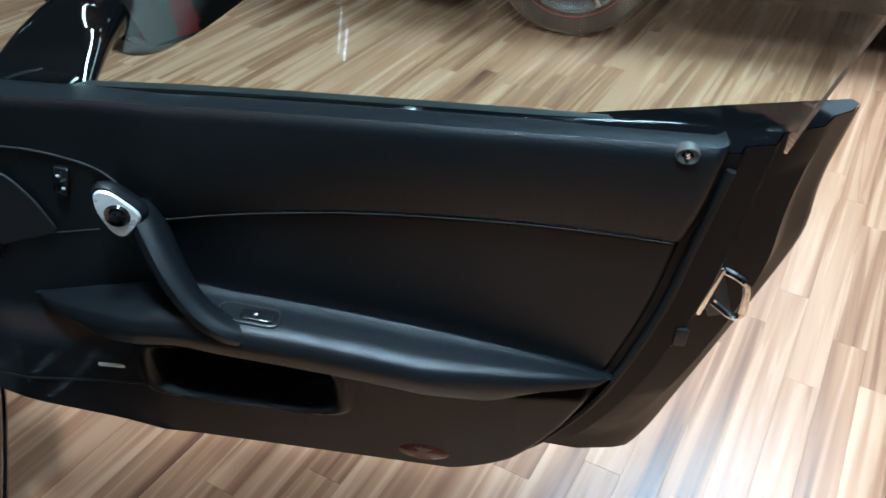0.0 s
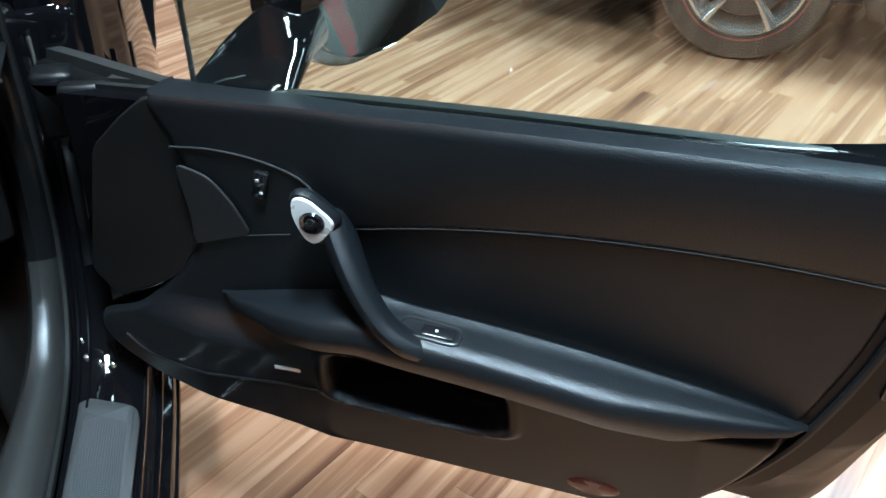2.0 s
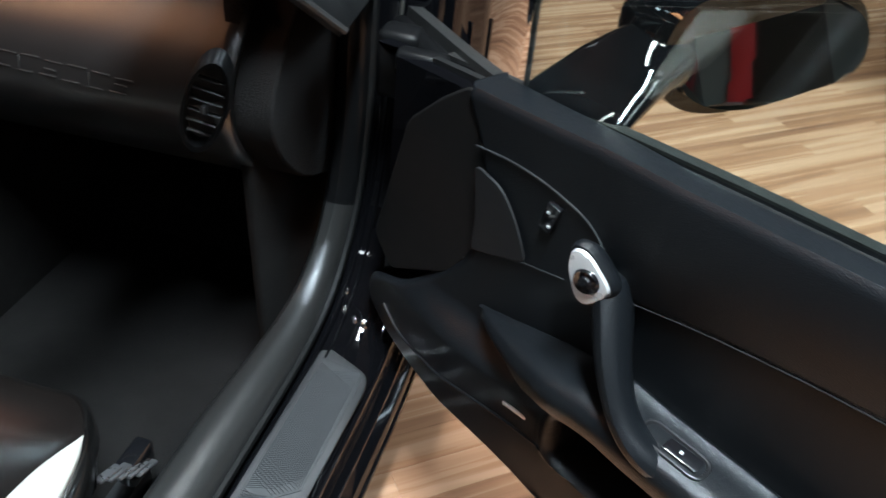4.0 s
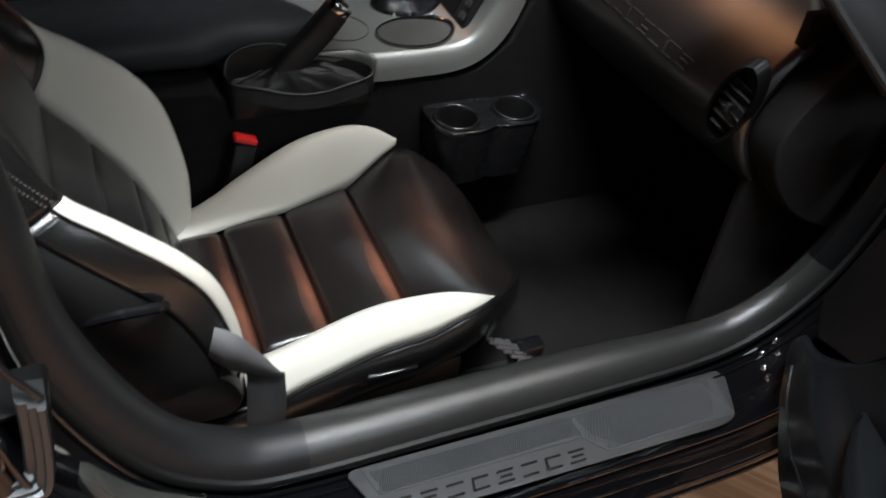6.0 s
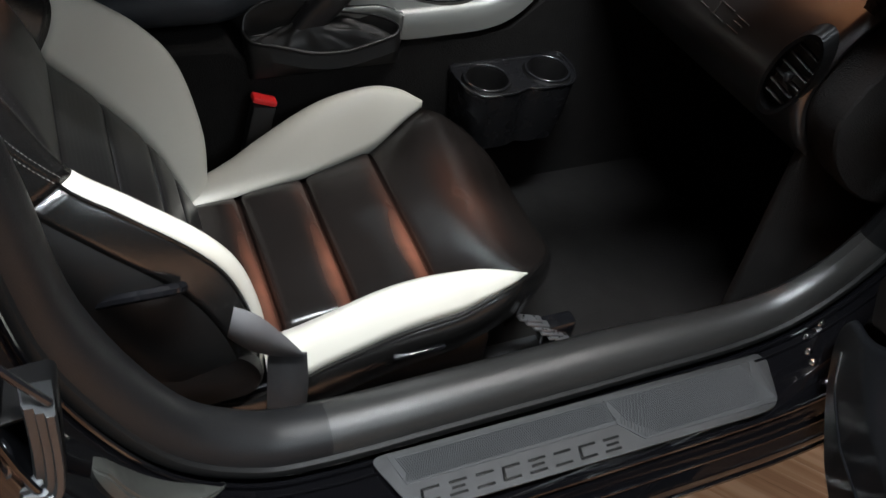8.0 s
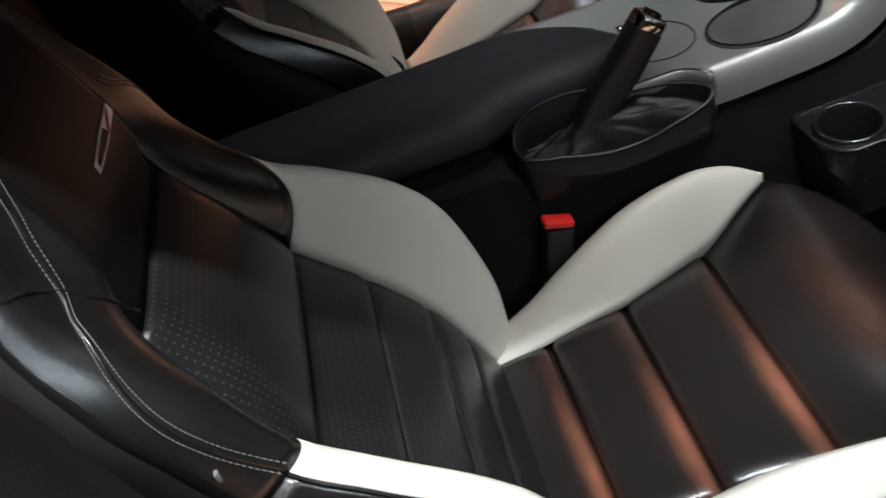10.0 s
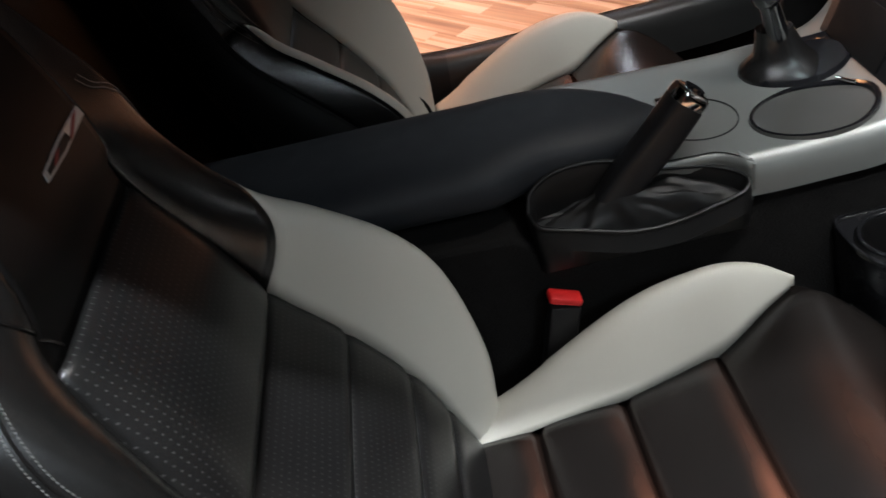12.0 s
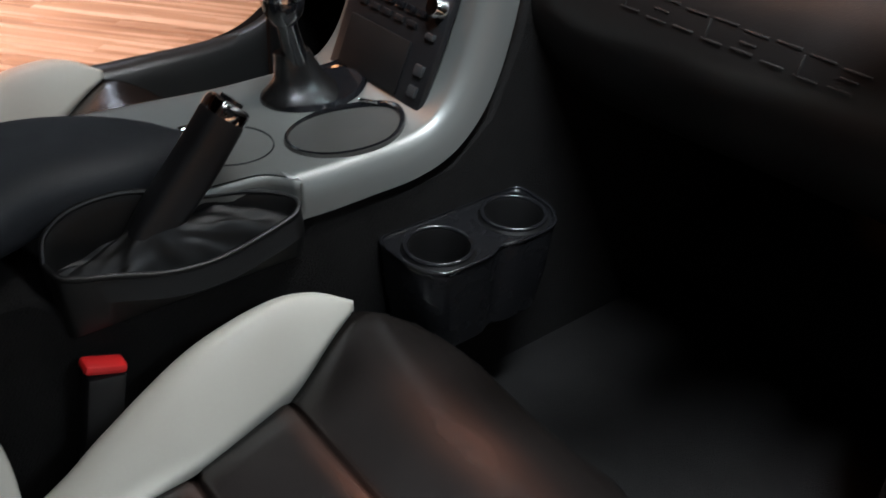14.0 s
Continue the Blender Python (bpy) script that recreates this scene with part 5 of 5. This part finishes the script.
def door():
    # painted shell: ends and outer skin
    s_right = curve1([0.285, 0.301, 0.42, 0.551, 0.65, 0.728, 0.815, 0.93], [0.90, 0.945, 1.00, 1.052, 1.085, 1.103, 1.099, 1.108])

    def shell_row(z):
        zz = max(z, 0.36)
        pr, sr = p_right(min(zz, 0.92)), s_right(z)
        t = (z - 0.300) / 0.63
        bulge = 0.15 + 0.03 * math.sin(math.pi * t)
        nar = 0.086 * t ** 3  # the skin leans in to the belt, less so at the rear shoulder
        end = [(pr - 0.015, 0.012), (pr + 0.012, 0.010), (pr + 0.020, 0.026), (pr + 0.32 * (sr - pr), 0.032), (pr + 0.40 * (sr - pr), 0.060), (pr + 0.68 * (sr - pr), 0.078), (sr - 0.035, bulge - 0.045), (sr - 0.012, bulge - 0.03), (sr, bulge - 0.012)]
        skin = [(sr, bulge - 0.012), (sr - 0.006, bulge), (0.95, bulge + 0.008 - nar * 0.35), (0.90, bulge + 0.012 - nar * 0.55), (0.75, bulge + 0.018 - nar), (0.4, bulge + 0.022 - nar * 1.15), (0.0, bulge + 0.01 - nar), (-0.19, bulge - 0.01 - nar), (-0.195, bulge - 0.03 - nar), (-0.16, 0.04)]
        lift = lambda u: max(0, (z - 0.70) / 0.23) * (belt(u) - 0.004 - 0.93 + max(0, u - 0.85) * 0.07)
        back = [(-0.14, 0.02), (0.3, 0.02), (pr - 0.015, 0.012)]
        tuck = lambda u: 0.075 * max(0, 1 - (z - 0.300) / 0.12) * min(1, max(0, (0.97 - u) / 0.25))
        row = lambda q: [(u, y, z + lift(u) + tuck(u)) for u, y in q]
        return row(skin), row(end), row(back)
    zs = np.linspace(0.300, 0.93, 30)
    skin, ends, backs = zip(*[shell_row(z) for z in zs])
    d = piece("car_door", *rings([[*a, *b, *c] for a, b, c in zip(skin, backs, [e[1:] for e in ends])]), M_PAINT, CAR, "open gloss black car door with grained vinyl inner panel")
    d.matrix_local = DOOR_AT
    piece("door_end", *rings([[(u + 0.0015, y - 0.0015, z) for u, y, z in e] for e in ends], closed=False), M_SATIN, d, "satin black rear edge of the door")

    def f(i, j):
        k = min(1, j / 0.90)
        z0 = 0.352 + (0.92 - 0.352) * k
        low = 0.022 * max(0, 1 - (z0 - 0.352) / 0.12)
        l, r = p_left(z0), p_right(z0)
        u = l + (r - l) * i
        z = z0 + low + max(0, (z0 - 0.78) / 0.14) * (crest(u) - 0.92)
        w = panel_w(u, z)
        e = min(i, 1 - i) * (r - l)
        if e < 0.015:
            w -= 0.012 * (1 - e / 0.015) ** 2
        if z0 < 0.365:
            w -= 0.012 * (1 - (z0 - 0.352) / 0.013)
        if z > crest(u) - 0.014:  # rounded crest
            w -= 0.005 * ((z - crest(u) + 0.014) / 0.014) ** 2
        if j > 0.90:  # shelf back to the glass
            v = (j - 0.90) / 0.10
            w -= v * (0.040 + 0.02 * max(0, 1 - u / 0.3))
            z -= 0.004 * v * v + 0.001 * v
        return (u, -w, z)
    piece("inner_panel", *grid(f, 240, 190), M_VINYL, d, "black grained vinyl inner panel", thick=0.006)
    # armrest
    secs = []
    for t in np.linspace(0, 1, 40):
        u = 0.075 + 0.795 * t
        z = arm_z(u)
        wide = 0.076 * min(1, (t / 0.22) ** 0.7, ((1 - t) / 0.30) ** 0.6 if t < 1 else 0) + 0.001
        hgt = 0.05 * min(1, (t / 0.15) ** 0.6, ((1 - t) / 0.2) ** 0.6 if t < 1 else 0) + 0.002
        sec = [(0.006, -0.004), (-0.0005, 0.0010), (-0.0035, 0.0010), (-0.0070, -0.0010), (-wide * 0.35, -0.0010), (-wide * 0.64, -0.0010), (-wide * 0.82, -0.0030), (-wide * 0.93, -0.0090), (-wide, -0.0210), (-wide * 1.0, -0.032), (-wide * 0.9, -hgt), (-wide * 0.5, -hgt - 0.004), (0.006, -hgt)]
        secs.append([(u, y, z + dz * min(1, hgt / 0.05)) for y, dz in sec])
    piece("armrest", *rings(secs), M_VINYL, d, "padded black vinyl armrest")
    # grab handle rising from the armrest
    hp = spline([(0.395, -0.040, 0.605), (0.370, -0.058, 0.620), (0.337, -0.058, 0.644), (0.302, -0.043, 0.684), (0.271, -0.017, 0.726), (0.254, -0.001, 0.751), (0.247, 0.002, 0.762)], 24)
    rad = [0.032 - 0.006 * math.sin(math.pi * min(1, k / 14)) if k < 15 else 0.032 + 0.004 * math.sin(math.pi * (k - 14) / 12) - 0.014 * ((k - 14) / 10) ** 3 for k in range(25)]
    piece("grab_handle", *tube(hp, rad, 14, 0.62), M_VINYL, d, "curved black grab handle")
    bez = round_outline([(0.220, 0.798), (0.238, 0.801), (0.270, 0.771), (0.268, 0.758), (0.248, 0.735), (0.234, 0.740), (0.219, 0.774)], 0.014, 5)
    c = np.array((0.244, 0.770))
    lp = lambda k, y: [(c[0] + (a - c[0]) * k * 1.05, y + 0.15 * (a - c[0]) * k, c[1] + (b - c[1]) * k * 1.05) for a, b in bez]
    hd = lambda k, y: [(c[0] + (a - c[0]) * k, y + 0.15 * (a - c[0]) * k, c[1] + (b - c[1]) * k) for a, b in bez]
    piece("handle_head", *rings([hd(0.50, -0.008), hd(0.80, -0.014), hd(1.05, -0.020), hd(1.22, -0.027), hd(1.24, -0.033), hd(1.14, -0.040), hd(0.9, -0.041)]), M_VINYL, d, "padded head of the grab handle")
    piece("handle_bezel", *rings([lp(1.0, -0.020), lp(1.0, -0.041), lp(0.94, -0.044), lp(0.5, -0.045)]), M_BEZEL, d, "bright silver handle bezel")
    piece("release_button", *lathe([(0.0, 0.006), (0.008, 0.005), (0.0095, 0.001), (0.015, 0.0035), (0.0175, 0.0)], 24, lambda r, a, hh: (0.2445 + 0.92 * r * math.cos(a), -0.0445 - hh + 0.15 * r * math.cos(a), 0.7675 + 0.92 * r * math.sin(a))), M_GLOSSP, d, "round black release button")
    # speaker cover and the switch panel ahead of the handle
    def sheet(points, y, thick=0.004):
        return prism(points, lambda a, b, k: (a, y - k, b), thick)
    piece("tweeter_cover", *sheet(round_outline([(0.035, 0.795), (0.083, 0.783), (0.112, 0.75), (0.137, 0.702), (0.045, 0.668), (0.047, 0.72)], 0.015), -0.003), M_INSERT, d, "grey cloth speaker cover", bevel=0.002)
    edge = spline([(0.031, 0.815), (0.089, 0.821), (0.152, 0.817), (0.213, 0.800), (0.249, 0.766), (0.271, 0.738)], 30)
    piece("panel_seam", *tube([(a, -0.002 - panel_w(a, b), b) for a, b in edge], 0.0015, 6), M_SEAM, d)
    seam = [(u, -max(panel_w(u, seam_z(u) + 0.009), panel_w(u, seam_z(u) - 0.009)) - 0.0002, seam_z(u) + 0.002) for u in np.linspace(0.27, 0.905, 40)]
    piece("panel_seam", *tube(seam, 0.0008, 6), M_SEAM, d)
    low = spline([(0.045, 0.668), (0.10, 0.69), (0.19, 0.712)], 10)
    piece("panel_seam", *tube([(a, -0.002, b) for a, b in low], 0.0010, 6), M_SEAM, d)
    piece("lock_switch", *box((0.157, -0.004, 0.783), (0.020, 0.010, 0.040), 0.003, m=Matrix.Rotation(radians(12), 4, "Y")), M_GLOSSP, d, "black door lock switch")
    for dz in (-0.009, 0.009):
        piece("switch_mark", *box((0.158 - dz * 0.2, -0.0098, 0.783 + dz), (0.004, 0.002, 0.0032), 0.0005), M_PRINT, d)
    # window switch: a rounded frame sunk into the armrest, with a rocker in it
    slope = lambda u: arm_z(u) - 0.0015
    well = round_outline([(0.352, -0.058), (0.438, -0.058), (0.438, -0.022), (0.352, -0.022)], 0.016, 5)
    wc = np.array((0.395, -0.040))
    wl = lambda k, dz: [(wc[0] + (a - wc[0]) * (1 - k / 0.043), wc[1] + (b - wc[1]) * (1 - k / 0.018), slope(a) + dz) for a, b in well]
    piece("window_switch", *rings([wl(-0.001, -0.004), wl(0.0, 0.0022), wl(0.0016, 0.0034), wl(0.0036, 0.0030), wl(0.0050, 0.0005), wl(0.0060, -0.0015), wl(0.012, -0.0018)]), M_PLASTIC, d, "black window switch in a rounded frame")
    rock = round_outline([(0.384, -0.050), (0.428, -0.050), (0.428, -0.030), (0.384, -0.030)], 0.004, 3)
    piece("switch_paddle", *rings([[(a, b, slope(a) - 0.003) for a, b in rock], [(a, b, slope(a) + 0.0015 + 0.05 * (a - 0.384)) for a, b in rock], [(0.406 + (a - 0.406) * 0.9, -0.040 + (b + 0.040) * 0.85, slope(a) + 0.0024 + 0.05 * (a - 0.384)) for a, b in rock]]), M_GLOSSP, d)
    piece("switch_mark", *box((0.404, -0.040, slope(0.404) + 0.0036), (0.004, 0.004, 0.001), 0), M_PRINT, d)
    ridge = spline([(-0.105, 0.470), (-0.06, 0.446), (0.02, 0.446), (0.12, 0.458), (0.20, 0.470), (0.235, 0.478)], 40)
    piece("panel_ridge", *tube([(a, -0.0005 - panel_w(a, b), b) for a, b in ridge], 0.0022, 6), M_VINYL, d)
    # speaker badge bar, reflector, lock pin
    piece("speaker_badge", *box((0.180, -panel_w(0.180, 0.498) - 0.001, 0.498), (0.040, 0.003, 0.006), 0.001, m=Matrix.Rotation(radians(-4), 4, "Y")), M_PRINT, d, "small pale bar-shaped badge")
    piece("reflector", *lathe([(0.0, 0.003), (0.8, 0.003), (1.0, 0.0), (1.0, -0.01)], 28, lambda r, a, hh: (0.628 + 0.036 * r * math.cos(a), -0.036 - hh, 0.410 + 0.015 * r * math.sin(a))), M_REFLECT, d, "dark red oval reflector")
    piece("lock_pin_cup", *lathe([(0.006, 0.001), (0.009, 0.004), (0.012, 0.005), (0.0135, 0.0), (0.0135, -0.01)], 24, lambda r, a, hh: (0.897 + r * math.cos(a), -0.008 - hh, 0.911 + r * 0.8 * math.sin(a))), M_GREYLID, d)
    piece("lock_pin", *lathe([(0.0, 0.006), (0.0025, 0.0055), (0.004, 0.003), (0.004, -0.004)], 16, lambda r, a, hh: (0.897 + r * math.cos(a), -0.009 - hh, 0.911 + r * math.sin(a))), M_CHROME, d)
    # black plate at the hinge end
    plate = round_outline([(-0.095, 0.790), (-0.040, 0.845), (0.004, 0.880), (0.026, 0.872), (0.040, 0.820), (0.054, 0.735), (0.046, 0.665), (0.005, 0.597), (-0.110, 0.530), (-0.150, 0.575)], 0.014)
    piece("hinge_cover", *sheet(plate, 0.012, 0.008), M_SHELL, d, "plain black cover at the hinge end", bevel=0.003)
    # rubber seal round the panel's rear edge
    piece("edge_seal", *tube([(p_right(z) + 0.012, 0.004, z) for z in np.linspace(0.40, 0.89, 30)], 0.006, 8), M_RUBBER, d)
    # belt mouldings, glass
    us = np.linspace(-0.10, 1.03, 24)
    for nm, y, w, hgt, dz, mt in (("inner_belt_seal", 0.050, 0.010, 0.022, 0.001, M_RUBBER), ("outer_belt_seal", 0.079, 0.016, 0.022, -0.001, M_TRIM)):
        secs = [[(u, y - w / 2, belt(u) + dz - hgt), (u, y - w / 2, belt(u) + dz), (u, y + w / 2, belt(u) + dz), (u, y + w / 2, belt(u) + dz - hgt)] for u in us if nm == "outer_belt_seal" or u < 0.96]
        piece(nm, *rings(secs), mt, d)

    tall = curve1([0.0, 0.05, 0.21, 0.45, 0.70, 1.05], [0.11, 0.135, 0.19, 0.275, 0.325, 0.335])

    def pane(i, j):
        u = 0.04 + 0.98 * i
        return (u + 0.10 * j * i, 0.066 - 0.25 * (tall(u) * j) ** 2 * 2.0 - 0.05 * tall(u) * j, belt(u) - 0.02 + (tall(u) + 0.02) * j)
    piece("glass_edge", *tube([(0.038, 0.066, belt(0.04) - 0.01), (0.040, 0.060, belt(0.04) + 0.13)], 0.0035, 6), M_TRIM, d)
    rear = [pane(1.0, j / 8) for j in range(9)]
    piece("glass_edge", *tube(rear, 0.0025, 6), M_TRIM, d)
    cap = spline([(0.0, 0.064, 0.870), (-0.09, 0.090, 0.866), (-0.18, 0.124, 0.858), (-0.265, 0.158, 0.848)], 14)
    bar = lambda w, z0, z1: rings([[(q[0], q[1] - w, q[2] + z0), (q[0], q[1] - w + 0.002, q[2] + z1), (q[0], q[1] + w - 0.002, q[2] + z1), (q[0], q[1] + w, q[2] + z0)] for q in cap])
    piece("belt_end_strip", *bar(0.011, -0.012, 0.004), M_TRIM, d, "dark grey strip at the front of the belt line")
    piece("belt_end_bar", *tube([(q[0], q[1] - 0.014, q[2] - 0.030) for q in cap], 0.019, 12), M_SATIN, d, "black bar below the strip")
    gp = piece("window_glass", *grid(pane, 16, 8), M_GLASS, d, "clear raised side window glass", thick=0.004)
    gp.visible_shadow = False
    # latch striker loop on the rear edge
    piece("latch_plate", *box((0.985, 0.058, 0.682), (0.030, 0.004, 0.075), 0.001, m=Matrix.Rotation(radians(-20), 4, "Y")), M_DARKSTEEL, d)
    loop = spline([(0.982, 0.056, 0.722), (1.003, 0.040, 0.722), (1.014, 0.036, 0.712), (1.018, 0.036, 0.672), (1.010, 0.040, 0.660), (0.985, 0.056, 0.668)], 20)
    piece("latch_loop", *tube(loop, 0.0055, 8), M_CHROME, d, "bright metal latch loop")
    piece("latch_foot", *box((0.976, 0.050, 0.690), (0.008, 0.012, 0.080), 0.003, m=Matrix.Rotation(radians(12), 4, "Y")), M_CHROME, d)
    piece("end_trim", *box((0.950, 0.030, 0.625), (0.018, 0.010, 0.030), 0.004), M_PLASTIC, d)
    # mirror on its stalk
    stalk = []
    for y, u0, u1, z0, z1 in spline([(0.064, 0.022, 0.172, 0.838, 0.868), (0.085, 0.026, 0.172, 0.850, 0.886), (0.115, 0.036, 0.172, 0.862, 0.908), (0.150, 0.052, 0.172, 0.872, 0.934), (0.200, 0.070, 0.172, 0.878, 0.954)], 16):
        ring = []
        for t in np.arange(24) * 2 * math.pi / 24:
            ca, sa = math.cos(t), math.sin(t)
            ring.append(((u0 + u1) / 2 + (u1 - u0) / 2 * math.copysign(abs(ca) ** 0.75, ca), y, (z0 + z1) / 2 + (z1 - z0) / 2 * math.copysign(abs(sa) ** 0.85, sa)))
        stalk.append(ring)
    piece("mirror_stalk", *rings(stalk), M_PAINT, d, "gloss black mirror stalk")
    hs = []
    for t in np.linspace(0, 1, 19):
        k = math.sqrt(max(0.0, 1 - (1.0 * t) ** 2.4 * 0.97))
        ring = []
        for a in np.arange(36) * 2 * math.pi / 36:
            ca, sa = math.cos(a), math.sin(a)
            ring.append((0.205 + 0.06 * ca - 0.125 * t, 0.312 + 0.138 * k * math.copysign(abs(ca) ** 0.7, ca), 0.928 + (0.080 - 0.010 * ca) * k * math.copysign(abs(sa) ** 0.75, sa)))
        hs.append(ring)
    piece("mirror_housing", *rings(hs, cap=True), M_PAINT, d, "gloss black door mirror housing")
    face = [(0.2078 + 0.06 * math.cos(a), 0.314 + 0.126 * math.copysign(abs(math.cos(a)) ** 0.7, math.cos(a)), 0.928 + (0.066 - 0.009 * math.cos(a)) * math.copysign(abs(math.sin(a)) ** 0.75, math.sin(a))) for a in np.arange(36) * 2 * math.pi / 36]
    face = [(x + 0.008 - 0.22 * (z - 0.928), y, z) for x, y, z in face]
    piece("mirror_glass", [*face, *[(x - 0.012, y, z) for x, y, z in face]], [tuple(range(36)), tuple(range(71, 35, -1))] + [(i, i + 36, (i + 1) % 36 + 36, (i + 1) % 36) for i in range(36)], M_MIRROR, d, "mirror glass", smooth=False)


door()


# ---- the wheel of the next car on show ----
def neighbour():
    car = thing("parked_car", "dark parked car with polished alloy wheels and red-lined tyres", "car", pose(2.985, 2.50, 0, 0, 0, -32))
    R = 0.335
    for x, y in ((0.0, -0.02), (2.65, -0.02)):
        pl = lambda r, a, h, x=x, y=y: (x + r * math.cos(a), y + h, R + r * math.sin(a))
        t = piece("wheel", *lathe([(0.226, 0.0), (0.232, -0.012), (0.270, -0.022), (0.312, -0.014), (0.330, 0.01), (R, 0.04), (R, 0.17), (0.32, 0.20), (0.226, 0.20)], 48, pl), M_TYRE, car, "black tyre with a thin red line")
        piece("red_line", *lathe([(0.242, -0.0140), (0.243, -0.0175), (0.247, -0.0180), (0.248, -0.0165)], 48, pl), M_THREAD_RED, t)
        piece("rim", *lathe([(0.230, 0.004), (0.228, -0.014), (0.218, -0.012), (0.208, 0.02), (0.202, 0.15)], 48, pl), M_ALLOY, t, "polished alloy rim")
        for s in range(5):
            a = 2 * math.pi * s / 5 + 0.3
            sp = [pl(0.03, a, -0.005), pl(0.09, a, -0.004), pl(0.15, a, 0.0), pl(0.212, a, 0.004)]
            piece("spoke", *tube(sp, [0.038, 0.034, 0.038, 0.056], 14, 0.5), M_ALLOY, t)
        piece("hub", *lathe([(0.0, -0.02), (0.03, -0.018), (0.045, 0.0), (0.045, 0.05)], 24, pl), M_ALLOY, t)
        piece("brake_disc", *lathe([(0.0, 0.06), (0.17, 0.06), (0.17, 0.08), (0.0, 0.08)], 32, pl), M_DARKSTEEL, t)

    def side(i, j):
        x = -0.95 + 4.5 * i
        z = 0.22 + 0.62 * j
        for wx in (0.0, 2.65):
            dd = abs(x - wx)
            if dd < 0.40:
                z = max(z, 0.335 + math.sqrt(max(0, 0.40 ** 2 - dd ** 2)) * (1 - j) + (z - 0.335) * j)
        return (x, -0.04 + 0.05 * (1 - math.sin(math.pi * (0.15 + 0.7 * j))) + 0.06 * max(0, abs(2 * i - 1) - 0.8) / 0.2, z)
    piece("body_side", *grid(side, 80, 12), M_PAINT, car, thick=0.03)
    piece("upper_body", *grid(lambda i, j: (-0.95 + 4.5 * i, 0.0 + 1.75 * j, 0.84 + 0.40 * math.exp(-((i - 0.55) / 0.2) ** 4) * math.sin(math.pi * j) ** 0.4), 40, 12), M_PAINT, car, thick=0.02)
    piece("underside", *box((1.3, 0.95, 0.24), (4.3, 1.6, 0.03), 0), M_PLASTIC, car)


neighbour()


# ---- laminate floor, strip by strip ----
def floor():
    base = tagged(piece("floor", *box(((X0 + X1) / 2, (Y0 + Y1) / 2, -0.06), (X1 - X0 + 0.3, Y1 - Y0 + 0.3, 0.10), 0), M_WOOD, smooth=False), "warm brown laminate strip floor", "floor", kind="structure")
    rng = random.Random(7)
    W = 0.078
    ca, sa = math.cos(radians(PLANK_TURN)), math.sin(radians(PLANK_TURN))
    lengths = (0.45, 0.58, 0.72, 0.90, 1.15)
    g, top, bev = 0.0001, 0.0, 0.0004
    def strip(L):
        a, b = L / 2 - g, W / 2 - g
        v = [(-a, -b, -0.008), (a, -b, -0.008), (a, b, -0.008), (-a, b, -0.008), (-a, -b, top - bev), (a, -b, top - bev), (a, b, top - bev), (-a, b, top - bev),
             (-a + bev, -b + bev, top), (a - bev, -b + bev, top), (a - bev, b - bev, top), (-a + bev, b - bev, top)]
        f = [(8, 9, 10, 11)] + [(4 + k, 4 + (k + 1) % 4, 8 + (k + 1) % 4, 8 + k) for k in range(4)] + [(k, (k + 1) % 4, 4 + (k + 1) % 4, 4 + k) for k in range(4)]
        return v, f
    shared = {}
    for L in lengths:
        v, f = strip(L)
        shared[L] = mesh_of("plank", v, f, M_WOOD, smooth=False)
    near, rest = [], []
    for r in range(-108, 109):
        q = r * W
        p = -9.0 + rng.random() * 0.6
        while p < 9.0:
            L = rng.choice(lengths)
            cx, cy = (p + L / 2) * ca - q * sa + 0.8, (p + L / 2) * sa + q * ca + 1.6
            p += L
            if not (X0 - 0.1 < cx < X1 + 0.1 and Y0 - 0.1 < cy < Y1 + 0.1):
                continue
            under = -0.72 < cx < 0.72 and -1.9 < cy < 2.2
            (rest if under else near).append((math.hypot(cx - 1.9, (cy - 1.2) * 0.9), cx, cy, L))
    near.sort()
    for k, (_, cx, cy, L) in enumerate(near[:300]):
        ob = new("plank", shared[L])
        ob.parent = base
        ob.matrix_world = pose(cx, cy, 0, 0, 0, PLANK_TURN)
    verts, faces = [], []
    for _, cx, cy, L in near[300:] + rest:
        v, f = strip(L)
        k = len(verts)
        verts += [(cx + x * ca - y * sa, cy + x * sa + y * ca, z) for x, y, z in v]
        faces += [tuple(i + k for i in q) for q in f]
    me = bpy.data.meshes.new("plank_field")
    me.from_pydata(verts, [], faces)
    me.materials.append(M_WOOD_REST)
    ob = new("plank_field", me)
    ob.parent = base
    ob["kind"] = "stuff"


floor()
